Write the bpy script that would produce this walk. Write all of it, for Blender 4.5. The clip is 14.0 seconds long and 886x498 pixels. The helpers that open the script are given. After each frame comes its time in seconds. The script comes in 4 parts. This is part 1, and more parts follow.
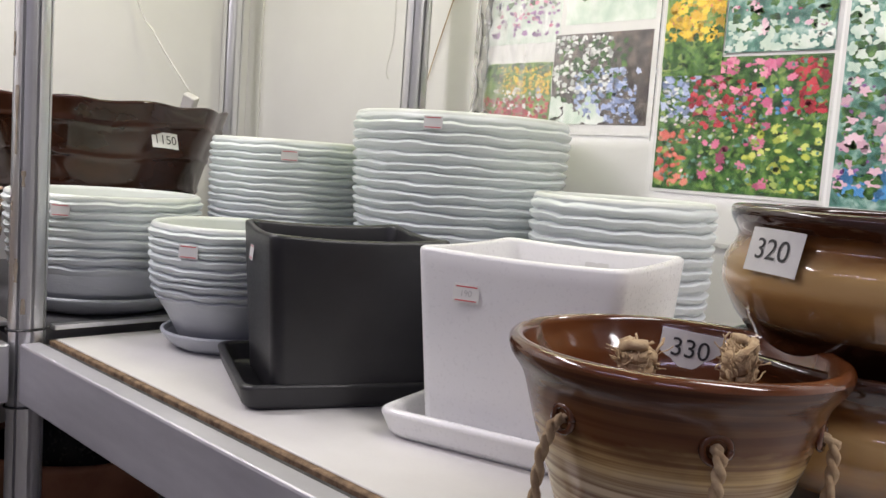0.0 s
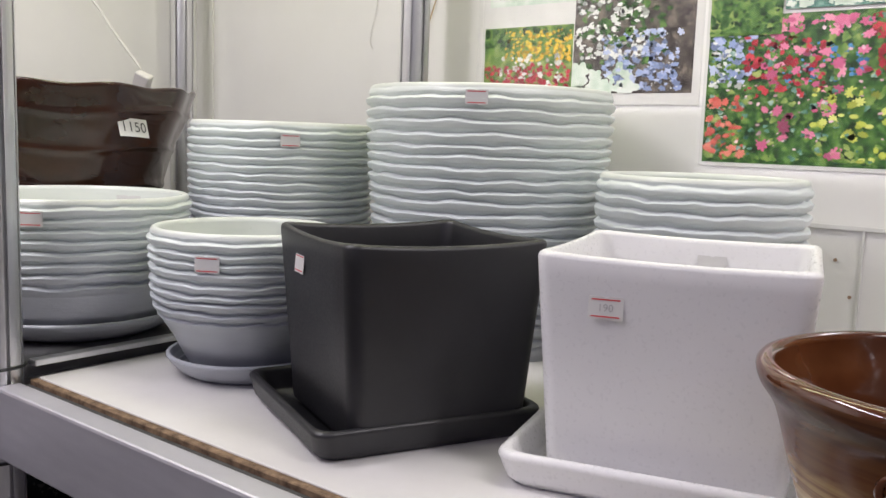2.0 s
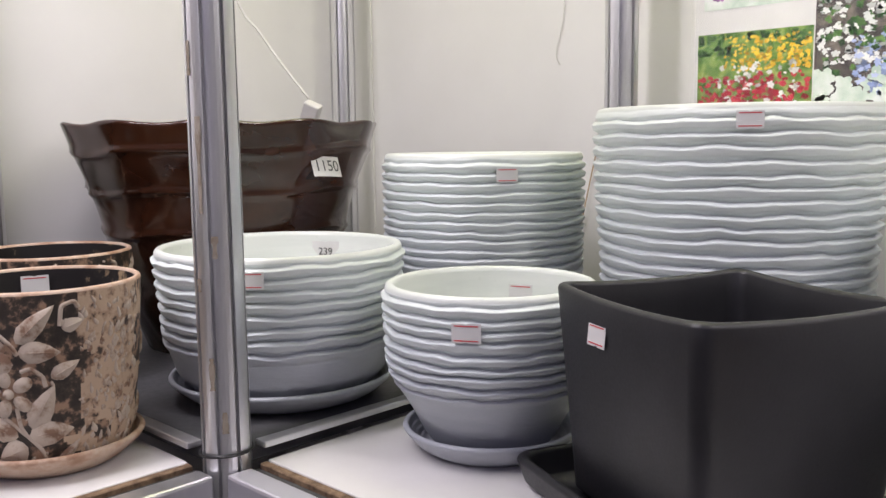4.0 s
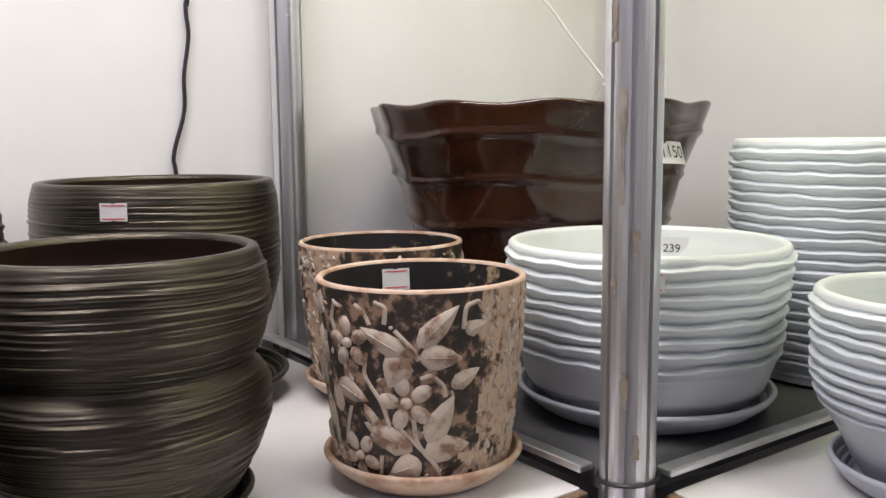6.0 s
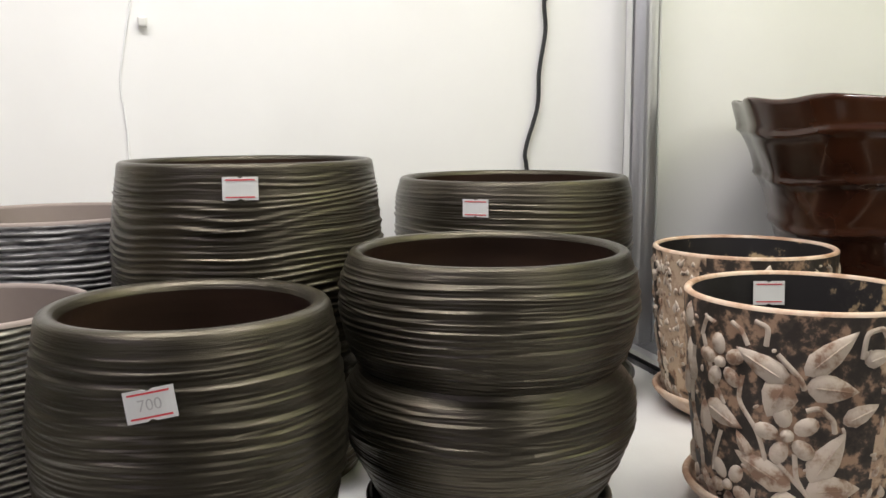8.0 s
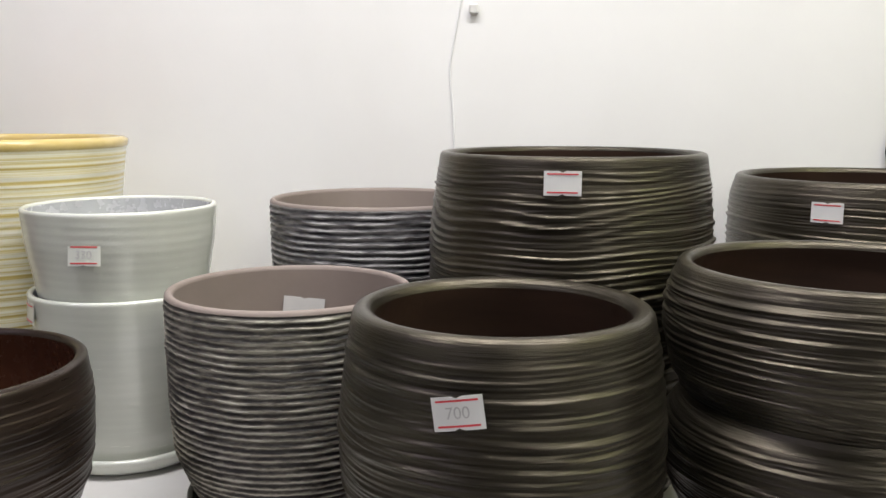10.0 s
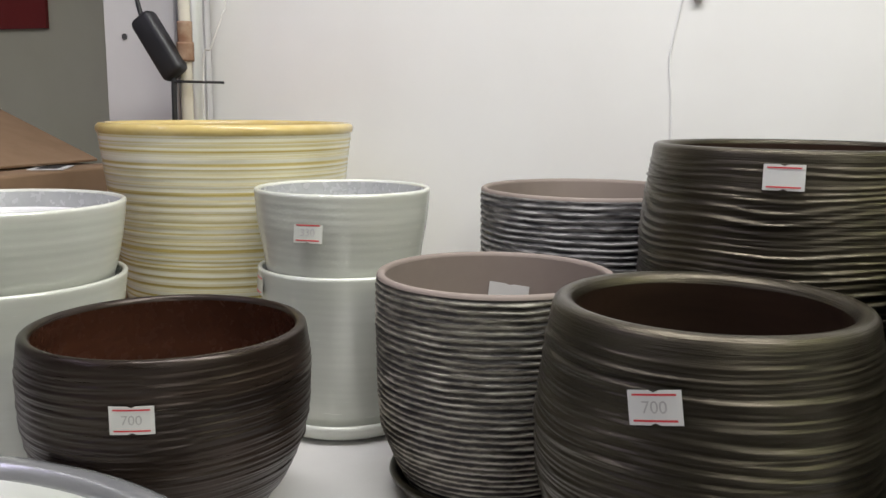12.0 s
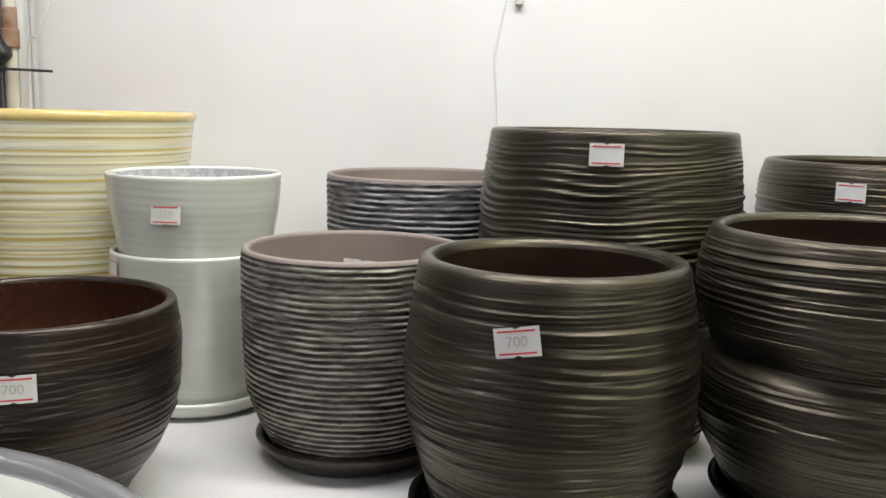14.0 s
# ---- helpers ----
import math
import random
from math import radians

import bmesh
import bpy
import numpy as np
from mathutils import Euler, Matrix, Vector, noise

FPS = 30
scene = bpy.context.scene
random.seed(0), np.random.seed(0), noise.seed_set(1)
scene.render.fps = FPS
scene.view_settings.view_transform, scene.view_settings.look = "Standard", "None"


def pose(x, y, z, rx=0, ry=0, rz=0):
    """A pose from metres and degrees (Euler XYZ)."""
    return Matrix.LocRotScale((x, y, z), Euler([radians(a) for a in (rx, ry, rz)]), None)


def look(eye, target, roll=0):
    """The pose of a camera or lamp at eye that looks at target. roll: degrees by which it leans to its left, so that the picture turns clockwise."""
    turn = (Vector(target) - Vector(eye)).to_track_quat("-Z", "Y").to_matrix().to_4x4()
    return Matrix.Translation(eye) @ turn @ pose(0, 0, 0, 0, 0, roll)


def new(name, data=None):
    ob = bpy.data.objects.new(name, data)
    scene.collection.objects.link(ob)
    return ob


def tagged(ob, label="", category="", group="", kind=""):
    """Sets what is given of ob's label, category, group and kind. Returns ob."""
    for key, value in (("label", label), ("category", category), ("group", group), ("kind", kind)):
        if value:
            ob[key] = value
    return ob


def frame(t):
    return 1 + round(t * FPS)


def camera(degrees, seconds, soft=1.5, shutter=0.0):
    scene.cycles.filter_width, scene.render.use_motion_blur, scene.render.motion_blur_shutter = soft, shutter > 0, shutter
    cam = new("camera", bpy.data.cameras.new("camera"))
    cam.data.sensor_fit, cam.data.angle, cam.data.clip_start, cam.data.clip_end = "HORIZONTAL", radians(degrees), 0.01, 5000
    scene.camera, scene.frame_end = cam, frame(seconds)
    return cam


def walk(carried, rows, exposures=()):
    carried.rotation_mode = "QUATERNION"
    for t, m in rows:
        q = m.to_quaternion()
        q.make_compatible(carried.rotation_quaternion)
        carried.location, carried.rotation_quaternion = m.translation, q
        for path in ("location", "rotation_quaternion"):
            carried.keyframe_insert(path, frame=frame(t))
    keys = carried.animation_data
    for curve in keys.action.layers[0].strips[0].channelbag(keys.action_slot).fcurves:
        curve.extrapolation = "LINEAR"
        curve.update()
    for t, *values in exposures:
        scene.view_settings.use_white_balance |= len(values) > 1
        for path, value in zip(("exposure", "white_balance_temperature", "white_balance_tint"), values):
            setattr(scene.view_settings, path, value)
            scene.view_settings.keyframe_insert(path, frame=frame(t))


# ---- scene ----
cam = camera(53.6, 14.0)
PATH = [
    (0, (-0.019, 0.003, 1.427), (-1.415, 1.422, 1.232), 4.1),
    (0.5, (-0.095, 0.016, 1.432), (-1.449, 1.472, 1.214), 3.3),
    (1, (-0.156, 0.026, 1.443), (-1.467, 1.52, 1.221), 2.5),
    (1.5, (-0.213, 0.017, 1.443), (-1.446, 1.573, 1.204), 1.8),
    (2, (-0.257, 0.004, 1.431), (-1.483, 1.565, 1.181), 2.0),
    (4.5, (-0.553, -0.01, 1.464), (-1.969, 1.38, 1.217), -0.8),
    (5, (-0.632, -0.044, 1.462), (-2.083, 1.307, 1.207), -0.5),
    (5.5, (-0.682, -0.08, 1.459), (-2.204, 1.194, 1.212), -0.6),
    (6, (-0.709, -0.095, 1.453), (-2.313, 1.072, 1.195), -0.5),
    (6.5, (-0.728, -0.113, 1.446), (-2.414, 0.933, 1.194), -0.2),
    (7, (-0.743, -0.124, 1.45), (-2.515, 0.765, 1.186), -0.0),
    (7.5, (-0.749, -0.123, 1.454), (-2.599, 0.586, 1.183), -0.3),
    (8, (-0.759, -0.118, 1.461), (-2.666, 0.417, 1.185), -0.4),
    (8.5, (-0.78, -0.118, 1.464), (-2.725, 0.237, 1.163), -0.5),
    (9, (-0.801, -0.123, 1.465), (-2.769, 0.061, 1.16), 0.0),
    (11.5, (-0.813, -0.114, 1.464), (-2.702, -0.687, 1.144), 0.0),
    (12, (-0.808, -0.114, 1.462), (-2.678, -0.746, 1.137), 0.5),
    (12.5, (-0.801, -0.117, 1.459), (-2.678, -0.736, 1.155), 0.7),
    (13, (-0.779, -0.132, 1.454), (-2.682, -0.666, 1.148), 1.1),
    (13.5, (-0.76, -0.14, 1.452), (-2.698, -0.53, 1.148), 1.1),
    (14, (-0.744, -0.137, 1.445), (-2.709, -0.349, 1.141), 1.2),
]
EXPOSURES = [(0, -0.66, 6350, 17), (2, -0.68, 6300, 18), (5, -0.60, 6250, 22), (6, -0.57, 6380, 16), (7.2, -0.50, 6600, 9), (8.5, -0.44, 6400, 9), (9.5, -0.46, 6360, 10), (11.5, -0.76, 6360, 9), (14, -0.48, 6380, 8)]
walk(cam, [(t, look(eye, target, roll)) for t, eye, target, roll in PATH], EXPOSURES)

# ---- world and light ----
world = bpy.data.worlds.new("world")
scene.world = world
world.use_nodes = True
world.node_tree.nodes["Background"].inputs[0].default_value = (0.75, 0.8, 0.9, 1)
world.node_tree.nodes["Background"].inputs[1].default_value = 0.08


def tube_lamp(x, y, z, length, energy, rz=0.0, colour=(1.0, 0.97, 0.93)):
    d = bpy.data.lights.new("tube_light", "AREA")
    d.shape, d.size, d.size_y, d.energy, d.color = "RECTANGLE", length, 0.12, energy, colour
    ob = new("tube_light", d)
    ob.matrix_world = pose(x, y, z, 0, 0, rz)
    return ob


# place, power and tint of each ceiling tube: greenish ones by the corner, violet plant lights in the shop
LAMPS = [(-1.27, -0.12, 2.38, 24.5, 90, (1.0, 0.965, 0.95)), (-1.05, 0.80, 2.36, 6, 0, (0.96, 1.0, 0.52)), (0.35, 0.62, 2.45, 19, 0, (1.0, 0.97, 0.92)), (-0.6, -1.5, 2.75, 8, 0, (0.74, 0.67, 1.0)), (1.0, -1.6, 2.75, 8, 0, (0.74, 0.67, 1.0))]
CEIL = 2.75
for lx, ly, lz, le, turn, tint in LAMPS:
    tube_lamp(lx, ly, lz - 0.075, 1.15, le, turn, tint)

# ---- materials ----


def nodes_of(name):
    m = bpy.data.materials.new(name)
    m.use_nodes = True
    t = m.node_tree
    return m, t, t.nodes["Principled BSDF"]


def link(t, a, b):
    t.links.new(a, b)


def noise_node(t, scale, detail=4.0, vec=None, rough=0.55):
    n = t.nodes.new("ShaderNodeTexNoise")
    n.inputs["Scale"].default_value, n.inputs["Detail"].default_value, n.inputs["Roughness"].default_value = scale, detail, rough
    if vec:
        link(t, vec, n.inputs["Vector"])
    return n


def ramp(t, fac, stops):
    r = t.nodes.new("ShaderNodeValToRGB")
    el = r.color_ramp.elements
    el[0].position, el[0].color = stops[0][0], (*stops[0][1], 1)
    el[1].position, el[1].color = stops[-1][0], (*stops[-1][1], 1)
    for p, c in stops[1:-1]:
        e = el.new(p)
        e.color = (*c, 1)
    link(t, fac, r.inputs[0])
    return r


def coords(t, stretch=(1, 1, 1)):
    tc = t.nodes.new("ShaderNodeTexCoord")
    mp = t.nodes.new("ShaderNodeMapping")
    mp.inputs["Scale"].default_value = stretch
    link(t, tc.outputs["Object"], mp.inputs["Vector"])
    return mp.outputs["Vector"]


def surface(name, dark, light, rough=0.5, metal=0.0, scale=9.0, stretch=(1, 1, 1), bump=0.1, bscale=120.0, coat=0.0, rvar=0.12, bstretch=None, lo=0.3, hi=0.7):
    """Two-scale stained surface: broad colour drift, fine grain in bump and gloss."""
    m, t, b = nodes_of(name)
    v = coords(t, stretch)
    n1 = noise_node(t, scale, 6.0, v)
    r = ramp(t, n1.outputs[0], [(lo, dark), (hi, light)])
    link(t, r.outputs[0], b.inputs["Base Color"])
    n2 = noise_node(t, bscale, 5.0, coords(t, bstretch or (1, 1, 1)))
    mr = t.nodes.new("ShaderNodeMapRange")
    mr.inputs["To Min"].default_value, mr.inputs["To Max"].default_value = max(0.02, rough - rvar), min(1, rough + rvar)
    link(t, n2.outputs[0], mr.inputs["Value"])
    link(t, mr.outputs[0], b.inputs["Roughness"])
    b.inputs["Metallic"].default_value = metal
    b.inputs["Coat Weight"].default_value = coat
    b.inputs["Coat Roughness"].default_value = 0.05
    if bump:
        bp = t.nodes.new("ShaderNodeBump")
        bp.inputs["Strength"].default_value, bp.inputs["Distance"].default_value = bump, 0.002
        link(t, n2.outputs[0], bp.inputs["Height"])
        link(t, bp.outputs[0], b.inputs["Normal"])
    return m


M = {}
M["wall"] = surface("white_wall_panel", (0.74, 0.73, 0.71), (0.82, 0.815, 0.80), 0.42, scale=2.5, bump=0.04, bscale=60)
M["wall_far"] = surface("grey_green_wall", (0.62, 0.61, 0.44), (0.70, 0.69, 0.52), 0.7, scale=3, bump=0.08)
M["room"] = surface("room_paint", (0.55, 0.55, 0.54), (0.62, 0.62, 0.6), 0.8, scale=2)
M["floor"] = surface("floor_tile", (0.25, 0.24, 0.22), (0.36, 0.34, 0.31), 0.35, scale=6)
M["laminate"] = surface("white_laminate", (0.62, 0.605, 0.59), (0.72, 0.71, 0.70), 0.38, scale=7, bump=0.05, bscale=300)
M["board_dark"] = surface("dark_grey_board", (0.06, 0.06, 0.065), (0.12, 0.12, 0.125), 0.35, scale=11, bump=0.05)
M["chip"] = surface("worn_chipboard_edge", (0.07, 0.04, 0.022), (0.30, 0.2, 0.12), 0.85, scale=90, bump=0.6, bscale=260)
M["alu"] = surface("brushed_aluminium", (0.64, 0.64, 0.655), (0.85, 0.85, 0.86), 0.34, 0.9, scale=30, stretch=(1, 1, 0.08), bump=0.05, bscale=200, bstretch=(1, 1, 0.03))
M["alu_beam"] = surface("scuffed_aluminium_beam", (0.56, 0.55, 0.60), (0.72, 0.71, 0.76), 0.42, 0.6, scale=14, stretch=(0.4, 0.4, 2), bump=0.05)
M["groove"] = surface("dark_groove", (0.025, 0.025, 0.025), (0.08, 0.08, 0.08), 0.6, scale=40)
M["black"] = surface("black_plastic", (0.012, 0.012, 0.013), (0.022, 0.022, 0.024), 0.45, scale=30, bump=0.05)
M["blackpot"] = surface("matt_black_ceramic", (0.012, 0.012, 0.014), (0.022, 0.022, 0.025), 0.42, scale=12, bump=0.06, bscale=400)
M["whitepot"] = surface("satin_white_ceramic", (0.77, 0.765, 0.775), (0.83, 0.825, 0.83), 0.30, scale=5, bump=0.03, bscale=300, coat=0.15)
M["celadon_in"] = surface("celadon_glaze_inside", (0.66, 0.70, 0.66), (0.75, 0.78, 0.74), 0.32, scale=8, bump=0.05, stretch=(1, 1, 8))
M["bronze"] = surface("dark_bronze_glaze", (0.037, 0.032, 0.024), (0.110, 0.096, 0.070), 0.31, 0.82, scale=5, stretch=(1, 1, 9), bump=0.3, bscale=24, bstretch=(1, 1, 44), rvar=0.07)
M["bronze_in"] = surface("dark_bronze_inside", (0.025, 0.014, 0.009), (0.055, 0.03, 0.019), 0.42, 0.15, scale=6, stretch=(1, 1, 7), bump=0.1)
M["umber"] = surface("umber_glaze", (0.018, 0.012, 0.009), (0.048, 0.032, 0.023), 0.30, 0.5, scale=5, stretch=(1, 1, 9), bump=0.2, bscale=16, bstretch=(1, 1, 30), rvar=0.1)
M["umber_in"] = surface("umber_inside", (0.035, 0.014, 0.008), (0.08, 0.03, 0.017), 0.26, 0.1, scale=5, stretch=(1, 1, 9), bump=0.1)
M["taupe_in"] = surface("taupe_inside", (0.22, 0.178, 0.155), (0.29, 0.238, 0.21), 0.7, scale=7, bump=0.05)
M["brownglaze"] = surface("glossy_brown_glaze", (0.014, 0.005, 0.0035), (0.06, 0.02, 0.009), 0.17, scale=7, stretch=(1, 1, 1.6), bump=0.15, bscale=18, coat=0.15, rvar=0.05)
M["terracotta"] = surface("terracotta", (0.26, 0.10, 0.05), (0.38, 0.17, 0.09), 0.6, scale=14)
M["navy"] = surface("dark_blue_glaze", (0.01, 0.012, 0.02), (0.02, 0.026, 0.04), 0.25, scale=8, bump=0.1)
M["pearl"] = surface("pearl_white_glaze", (0.60, 0.62, 0.56), (0.71, 0.72, 0.66), 0.22, 0.12, scale=5, stretch=(1, 1, 10), bump=0.03, bscale=40, bstretch=(1, 1, 10), coat=0.2)
M["pearl_in"] = surface("pearl_silver_inside", (0.46, 0.47, 0.48), (0.60, 0.61, 0.62), 0.26, 0.25, scale=6, stretch=(1, 1, 10), bump=0.08)
M["silver"] = surface("silvery_glaze", (0.34, 0.35, 0.36), (0.60, 0.60, 0.60), 0.2, 0.6, scale=6, stretch=(1, 1, 9), bump=0.05, coat=0.3)
M["yellow_in"] = surface("ochre_inside", (0.50, 0.32, 0.12), (0.62, 0.42, 0.18), 0.3, scale=6, bump=0.05)
M["yellow_rim"] = surface("ochre_rim", (0.56, 0.42, 0.14), (0.68, 0.54, 0.23), 0.22, scale=30, coat=0.4)
M["plinth"] = surface("pale_wooden_stool", (0.35, 0.25, 0.15), (0.45, 0.34, 0.22), 0.6, scale=8)
M["card"] = surface("brown_cardboard", (0.20, 0.125, 0.07), (0.29, 0.19, 0.115), 0.8, scale=9, bump=0.1, bscale=90)
M["rope"] = surface("jute_rope", (0.33, 0.22, 0.12), (0.52, 0.39, 0.24), 0.9, scale=120, bump=0.6, bscale=300)
M["paper"] = surface("white_paper", (0.62, 0.615, 0.60), (0.70, 0.695, 0.68), 0.5, scale=20, bump=0.02)
M["red"] = surface("red_print", (0.55, 0.03, 0.04), (0.65, 0.05, 0.06), 0.5, scale=20, bump=0)
M["ink"] = surface("black_ink", (0.015, 0.015, 0.017), (0.03, 0.03, 0.03), 0.5, scale=20, bump=0)
M["greyink"] = surface("faded_grey_ink", (0.36, 0.35, 0.35), (0.52, 0.51, 0.50), 0.5, scale=60, bump=0)
M["sign_red"] = surface("dark_red_sign", (0.20, 0.018, 0.015), (0.26, 0.025, 0.02), 0.5, scale=4, bump=0.02)
M["wirewhite"] = surface("white_cable_sheath", (0.62, 0.61, 0.58), (0.72, 0.71, 0.68), 0.45, scale=30, bump=0.02)
M["pipe"] = surface("cream_painted_pipe", (0.52, 0.48, 0.38), (0.66, 0.63, 0.54), 0.35, scale=18, stretch=(1, 1, 0.3))
M["rust"] = surface("rusty_fitting", (0.20, 0.09, 0.045), (0.42, 0.32, 0.22), 0.7, scale=40, bump=0.3)
M["glue"] = surface("brown_glue_residue", (0.20, 0.15, 0.10), (0.45, 0.40, 0.33), 0.6, scale=60, bump=0.3)
M["lampwhite"] = surface("white_enamel", (0.75, 0.75, 0.75), (0.8, 0.8, 0.8), 0.4, scale=5, bump=0)


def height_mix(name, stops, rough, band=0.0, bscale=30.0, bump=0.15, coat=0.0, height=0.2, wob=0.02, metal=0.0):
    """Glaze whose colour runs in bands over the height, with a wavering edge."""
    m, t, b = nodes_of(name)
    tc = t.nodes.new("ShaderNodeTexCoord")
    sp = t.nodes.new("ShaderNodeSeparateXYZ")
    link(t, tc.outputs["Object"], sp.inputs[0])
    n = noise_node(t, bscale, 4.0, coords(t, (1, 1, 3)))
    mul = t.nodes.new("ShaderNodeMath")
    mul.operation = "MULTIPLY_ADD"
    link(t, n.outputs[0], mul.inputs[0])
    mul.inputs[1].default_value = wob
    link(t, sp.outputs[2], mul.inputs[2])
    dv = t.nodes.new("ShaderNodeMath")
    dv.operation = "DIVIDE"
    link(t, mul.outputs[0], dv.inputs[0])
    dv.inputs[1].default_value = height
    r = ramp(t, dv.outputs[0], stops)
    out = r.outputs[0]
    if band:
        nb = noise_node(t, 6.0, 3.0, coords(t, (0.5, 0.5, 40)))
        rb = ramp(t, nb.outputs[0], [(0.42, (0, 0, 0)), (0.62, (1, 1, 1))])
        mx = t.nodes.new("ShaderNodeMix")
        mx.data_type = "RGBA"
        ms = t.nodes.new("ShaderNodeMath")
        ms.operation = "MULTIPLY"
        link(t, rb.outputs[0], ms.inputs[0])
        ms.inputs[1].default_value = band
        link(t, ms.outputs[0], mx.inputs["Factor"])
        link(t, out, mx.inputs["A"])
        mx.inputs["B"].default_value = (0.15, 0.065, 0.025, 1)
        out = mx.outputs["Result"]
    link(t, out, b.inputs["Base Color"])
    b.inputs["Roughness"].default_value = rough
    b.inputs["Metallic"].default_value = metal
    b.inputs["Coat Weight"].default_value = coat
    n2 = noise_node(t, 70.0, 5.0, coords(t, (1, 1, 4)))
    bp = t.nodes.new("ShaderNodeBump")
    bp.inputs["Strength"].default_value, bp.inputs["Distance"].default_value = bump, 0.002
    link(t, n2.outputs[0], bp.inputs["Height"])
    link(t, bp.outputs[0], b.inputs["Normal"])
    return m


# celadon with shade painted into the colour: greyer and darker towards each foot
M["celadon"] = height_mix("celadon_glaze_foot_shade", [(0.0, (0.34, 0.35, 0.39)), (0.40, (0.48, 0.51, 0.55)), (0.75, (0.70, 0.755, 0.745)), (1.0, (0.77, 0.82, 0.79))], 0.36, height=0.19, bump=0.3, wob=0.03)
M["celadon_tall"] = height_mix("celadon_glaze_tall_foot_shade", [(0.0, (0.40, 0.41, 0.45)), (0.35, (0.58, 0.61, 0.64)), (0.75, (0.71, 0.765, 0.755)), (1.0, (0.77, 0.82, 0.79))], 0.36, height=0.32, bump=0.3, wob=0.03)
M["ropeglaze"] = height_mix("striped_brown_glaze", [(0.0, (0.42, 0.27, 0.13)), (0.55, (0.66, 0.55, 0.36)), (0.66, (0.55, 0.38, 0.16)), (0.76, (0.12, 0.045, 0.016)), (1.0, (0.06, 0.02, 0.009))], 0.2, band=0.8, height=0.155, coat=0.0, bump=0.1, wob=0.02)
M["ropeglaze"].node_tree.nodes["Principled BSDF"].inputs["Specular IOR Level"].default_value = 0.3
M["ropeglaze_in"] = surface("brown_glaze_inside", (0.075, 0.022, 0.008), (0.15, 0.05, 0.018), 0.12, scale=8, coat=0.6, bump=0.06, rvar=0.04)
M["honeypot"] = height_mix("honey_and_brown_glaze", [(0.0, (0.02, 0.008, 0.004)), (0.42, (0.03, 0.012, 0.006)), (0.58, (0.36, 0.20, 0.07)), (0.72, (0.46, 0.30, 0.13)), (0.82, (0.20, 0.085, 0.025)), (0.90, (0.04, 0.014, 0.006)), (1.0, (0.03, 0.011, 0.006))], 0.12, height=0.15, coat=0.6, bump=0.05, wob=0.012)


def striped(name, a, bcol, c, scale, rough, lo, hi, bump=0.4, metal=0.0, coat=0.0, run=(1.2, 1.2, 22)):
    """Fine horizontal scratches of a second colour."""
    m, t, b = nodes_of(name)
    n = noise_node(t, scale, 5.0, coords(t, run), 0.62)
    n2 = noise_node(t, 9.0, 4.0, coords(t, (1, 1, 1)))
    r = ramp(t, n.outputs[0], [(lo, a), ((lo + hi) / 2, bcol), (hi, c)])
    mx = t.nodes.new("ShaderNodeMix")
    mx.data_type, mx.blend_type = "RGBA", "OVERLAY"
    mx.inputs["Factor"].default_value = 0.25
    link(t, r.outputs[0], mx.inputs["A"])
    link(t, n2.outputs[0], mx.inputs["B"])
    link(t, mx.outputs["Result"], b.inputs["Base Color"])
    b.inputs["Roughness"].default_value, b.inputs["Metallic"].default_value, b.inputs["Coat Weight"].default_value = rough, metal, coat
    bp = t.nodes.new("ShaderNodeBump")
    bp.inputs["Strength"].default_value, bp.inputs["Distance"].default_value = bump, 0.002
    link(t, n.outputs[0], bp.inputs["Height"])
    link(t, bp.outputs[0], b.inputs["Normal"])
    return m




def ribbed_clay(name, pitch, dark, mid, light):
    """Clay with pale worn ribs and dark gaps, following the rib pitch."""
    m, t, b = nodes_of(name)
    tc = t.nodes.new("ShaderNodeTexCoord")
    sp = t.nodes.new("ShaderNodeSeparateXYZ")
    link(t, tc.outputs["Object"], sp.inputs[0])
    n = noise_node(t, 6.0, 3.0, coords(t, (5, 5, 12)))
    n2 = noise_node(t, 40.0, 5.0, coords(t, (1, 1, 5)), 0.7)

    def op(kind, a, bb, cc=None):
        q = t.nodes.new("ShaderNodeMath")
        q.operation = kind
        for k, v in enumerate((a, bb, cc)):
            if v is None:
                continue
            if isinstance(v, (int, float)):
                q.inputs[k].default_value = v
            else:
                link(t, v, q.inputs[k])
        return q.outputs[0]
    ph = op("MULTIPLY_ADD", n.outputs[0], 2.2, op("MULTIPLY", sp.outputs[2], 2 * math.pi / pitch))
    w = op("MULTIPLY_ADD", op("SINE", ph, None), 0.20, 0.5)
    mixv = op("ADD", w, op("MULTIPLY_ADD", n2.outputs[0], 1.1, -0.55))
    r = ramp(t, mixv, [(0.30, dark), (0.5, mid), (0.70, light)])
    link(t, r.outputs[0], b.inputs["Base Color"])
    b.inputs["Roughness"].default_value = 0.62
    bp = t.nodes.new("ShaderNodeBump")
    bp.inputs["Strength"].default_value, bp.inputs["Distance"].default_value = 0.7, 0.002
    link(t, mixv, bp.inputs["Height"])
    link(t, bp.outputs[0], b.inputs["Normal"])
    return m


M["ribbed"] = ribbed_clay("ribbed_grey_clay", 0.0050, (0.03, 0.026, 0.023), (0.155, 0.140, 0.112), (0.43, 0.405, 0.34))
M["ribbed_far"] = ribbed_clay("ribbed_slate_clay", 0.0062, (0.025, 0.024, 0.026), (0.15, 0.142, 0.142), (0.40, 0.385, 0.38))
M["yellowstripe"] = striped("cream_and_yellow_stripe_glaze", (0.50, 0.39, 0.12), (0.67, 0.60, 0.33), (0.75, 0.73, 0.60), 2.6, 0.24, 0.40, 0.54, bump=0.10, coat=0.3, run=(0.16, 0.16, 95))


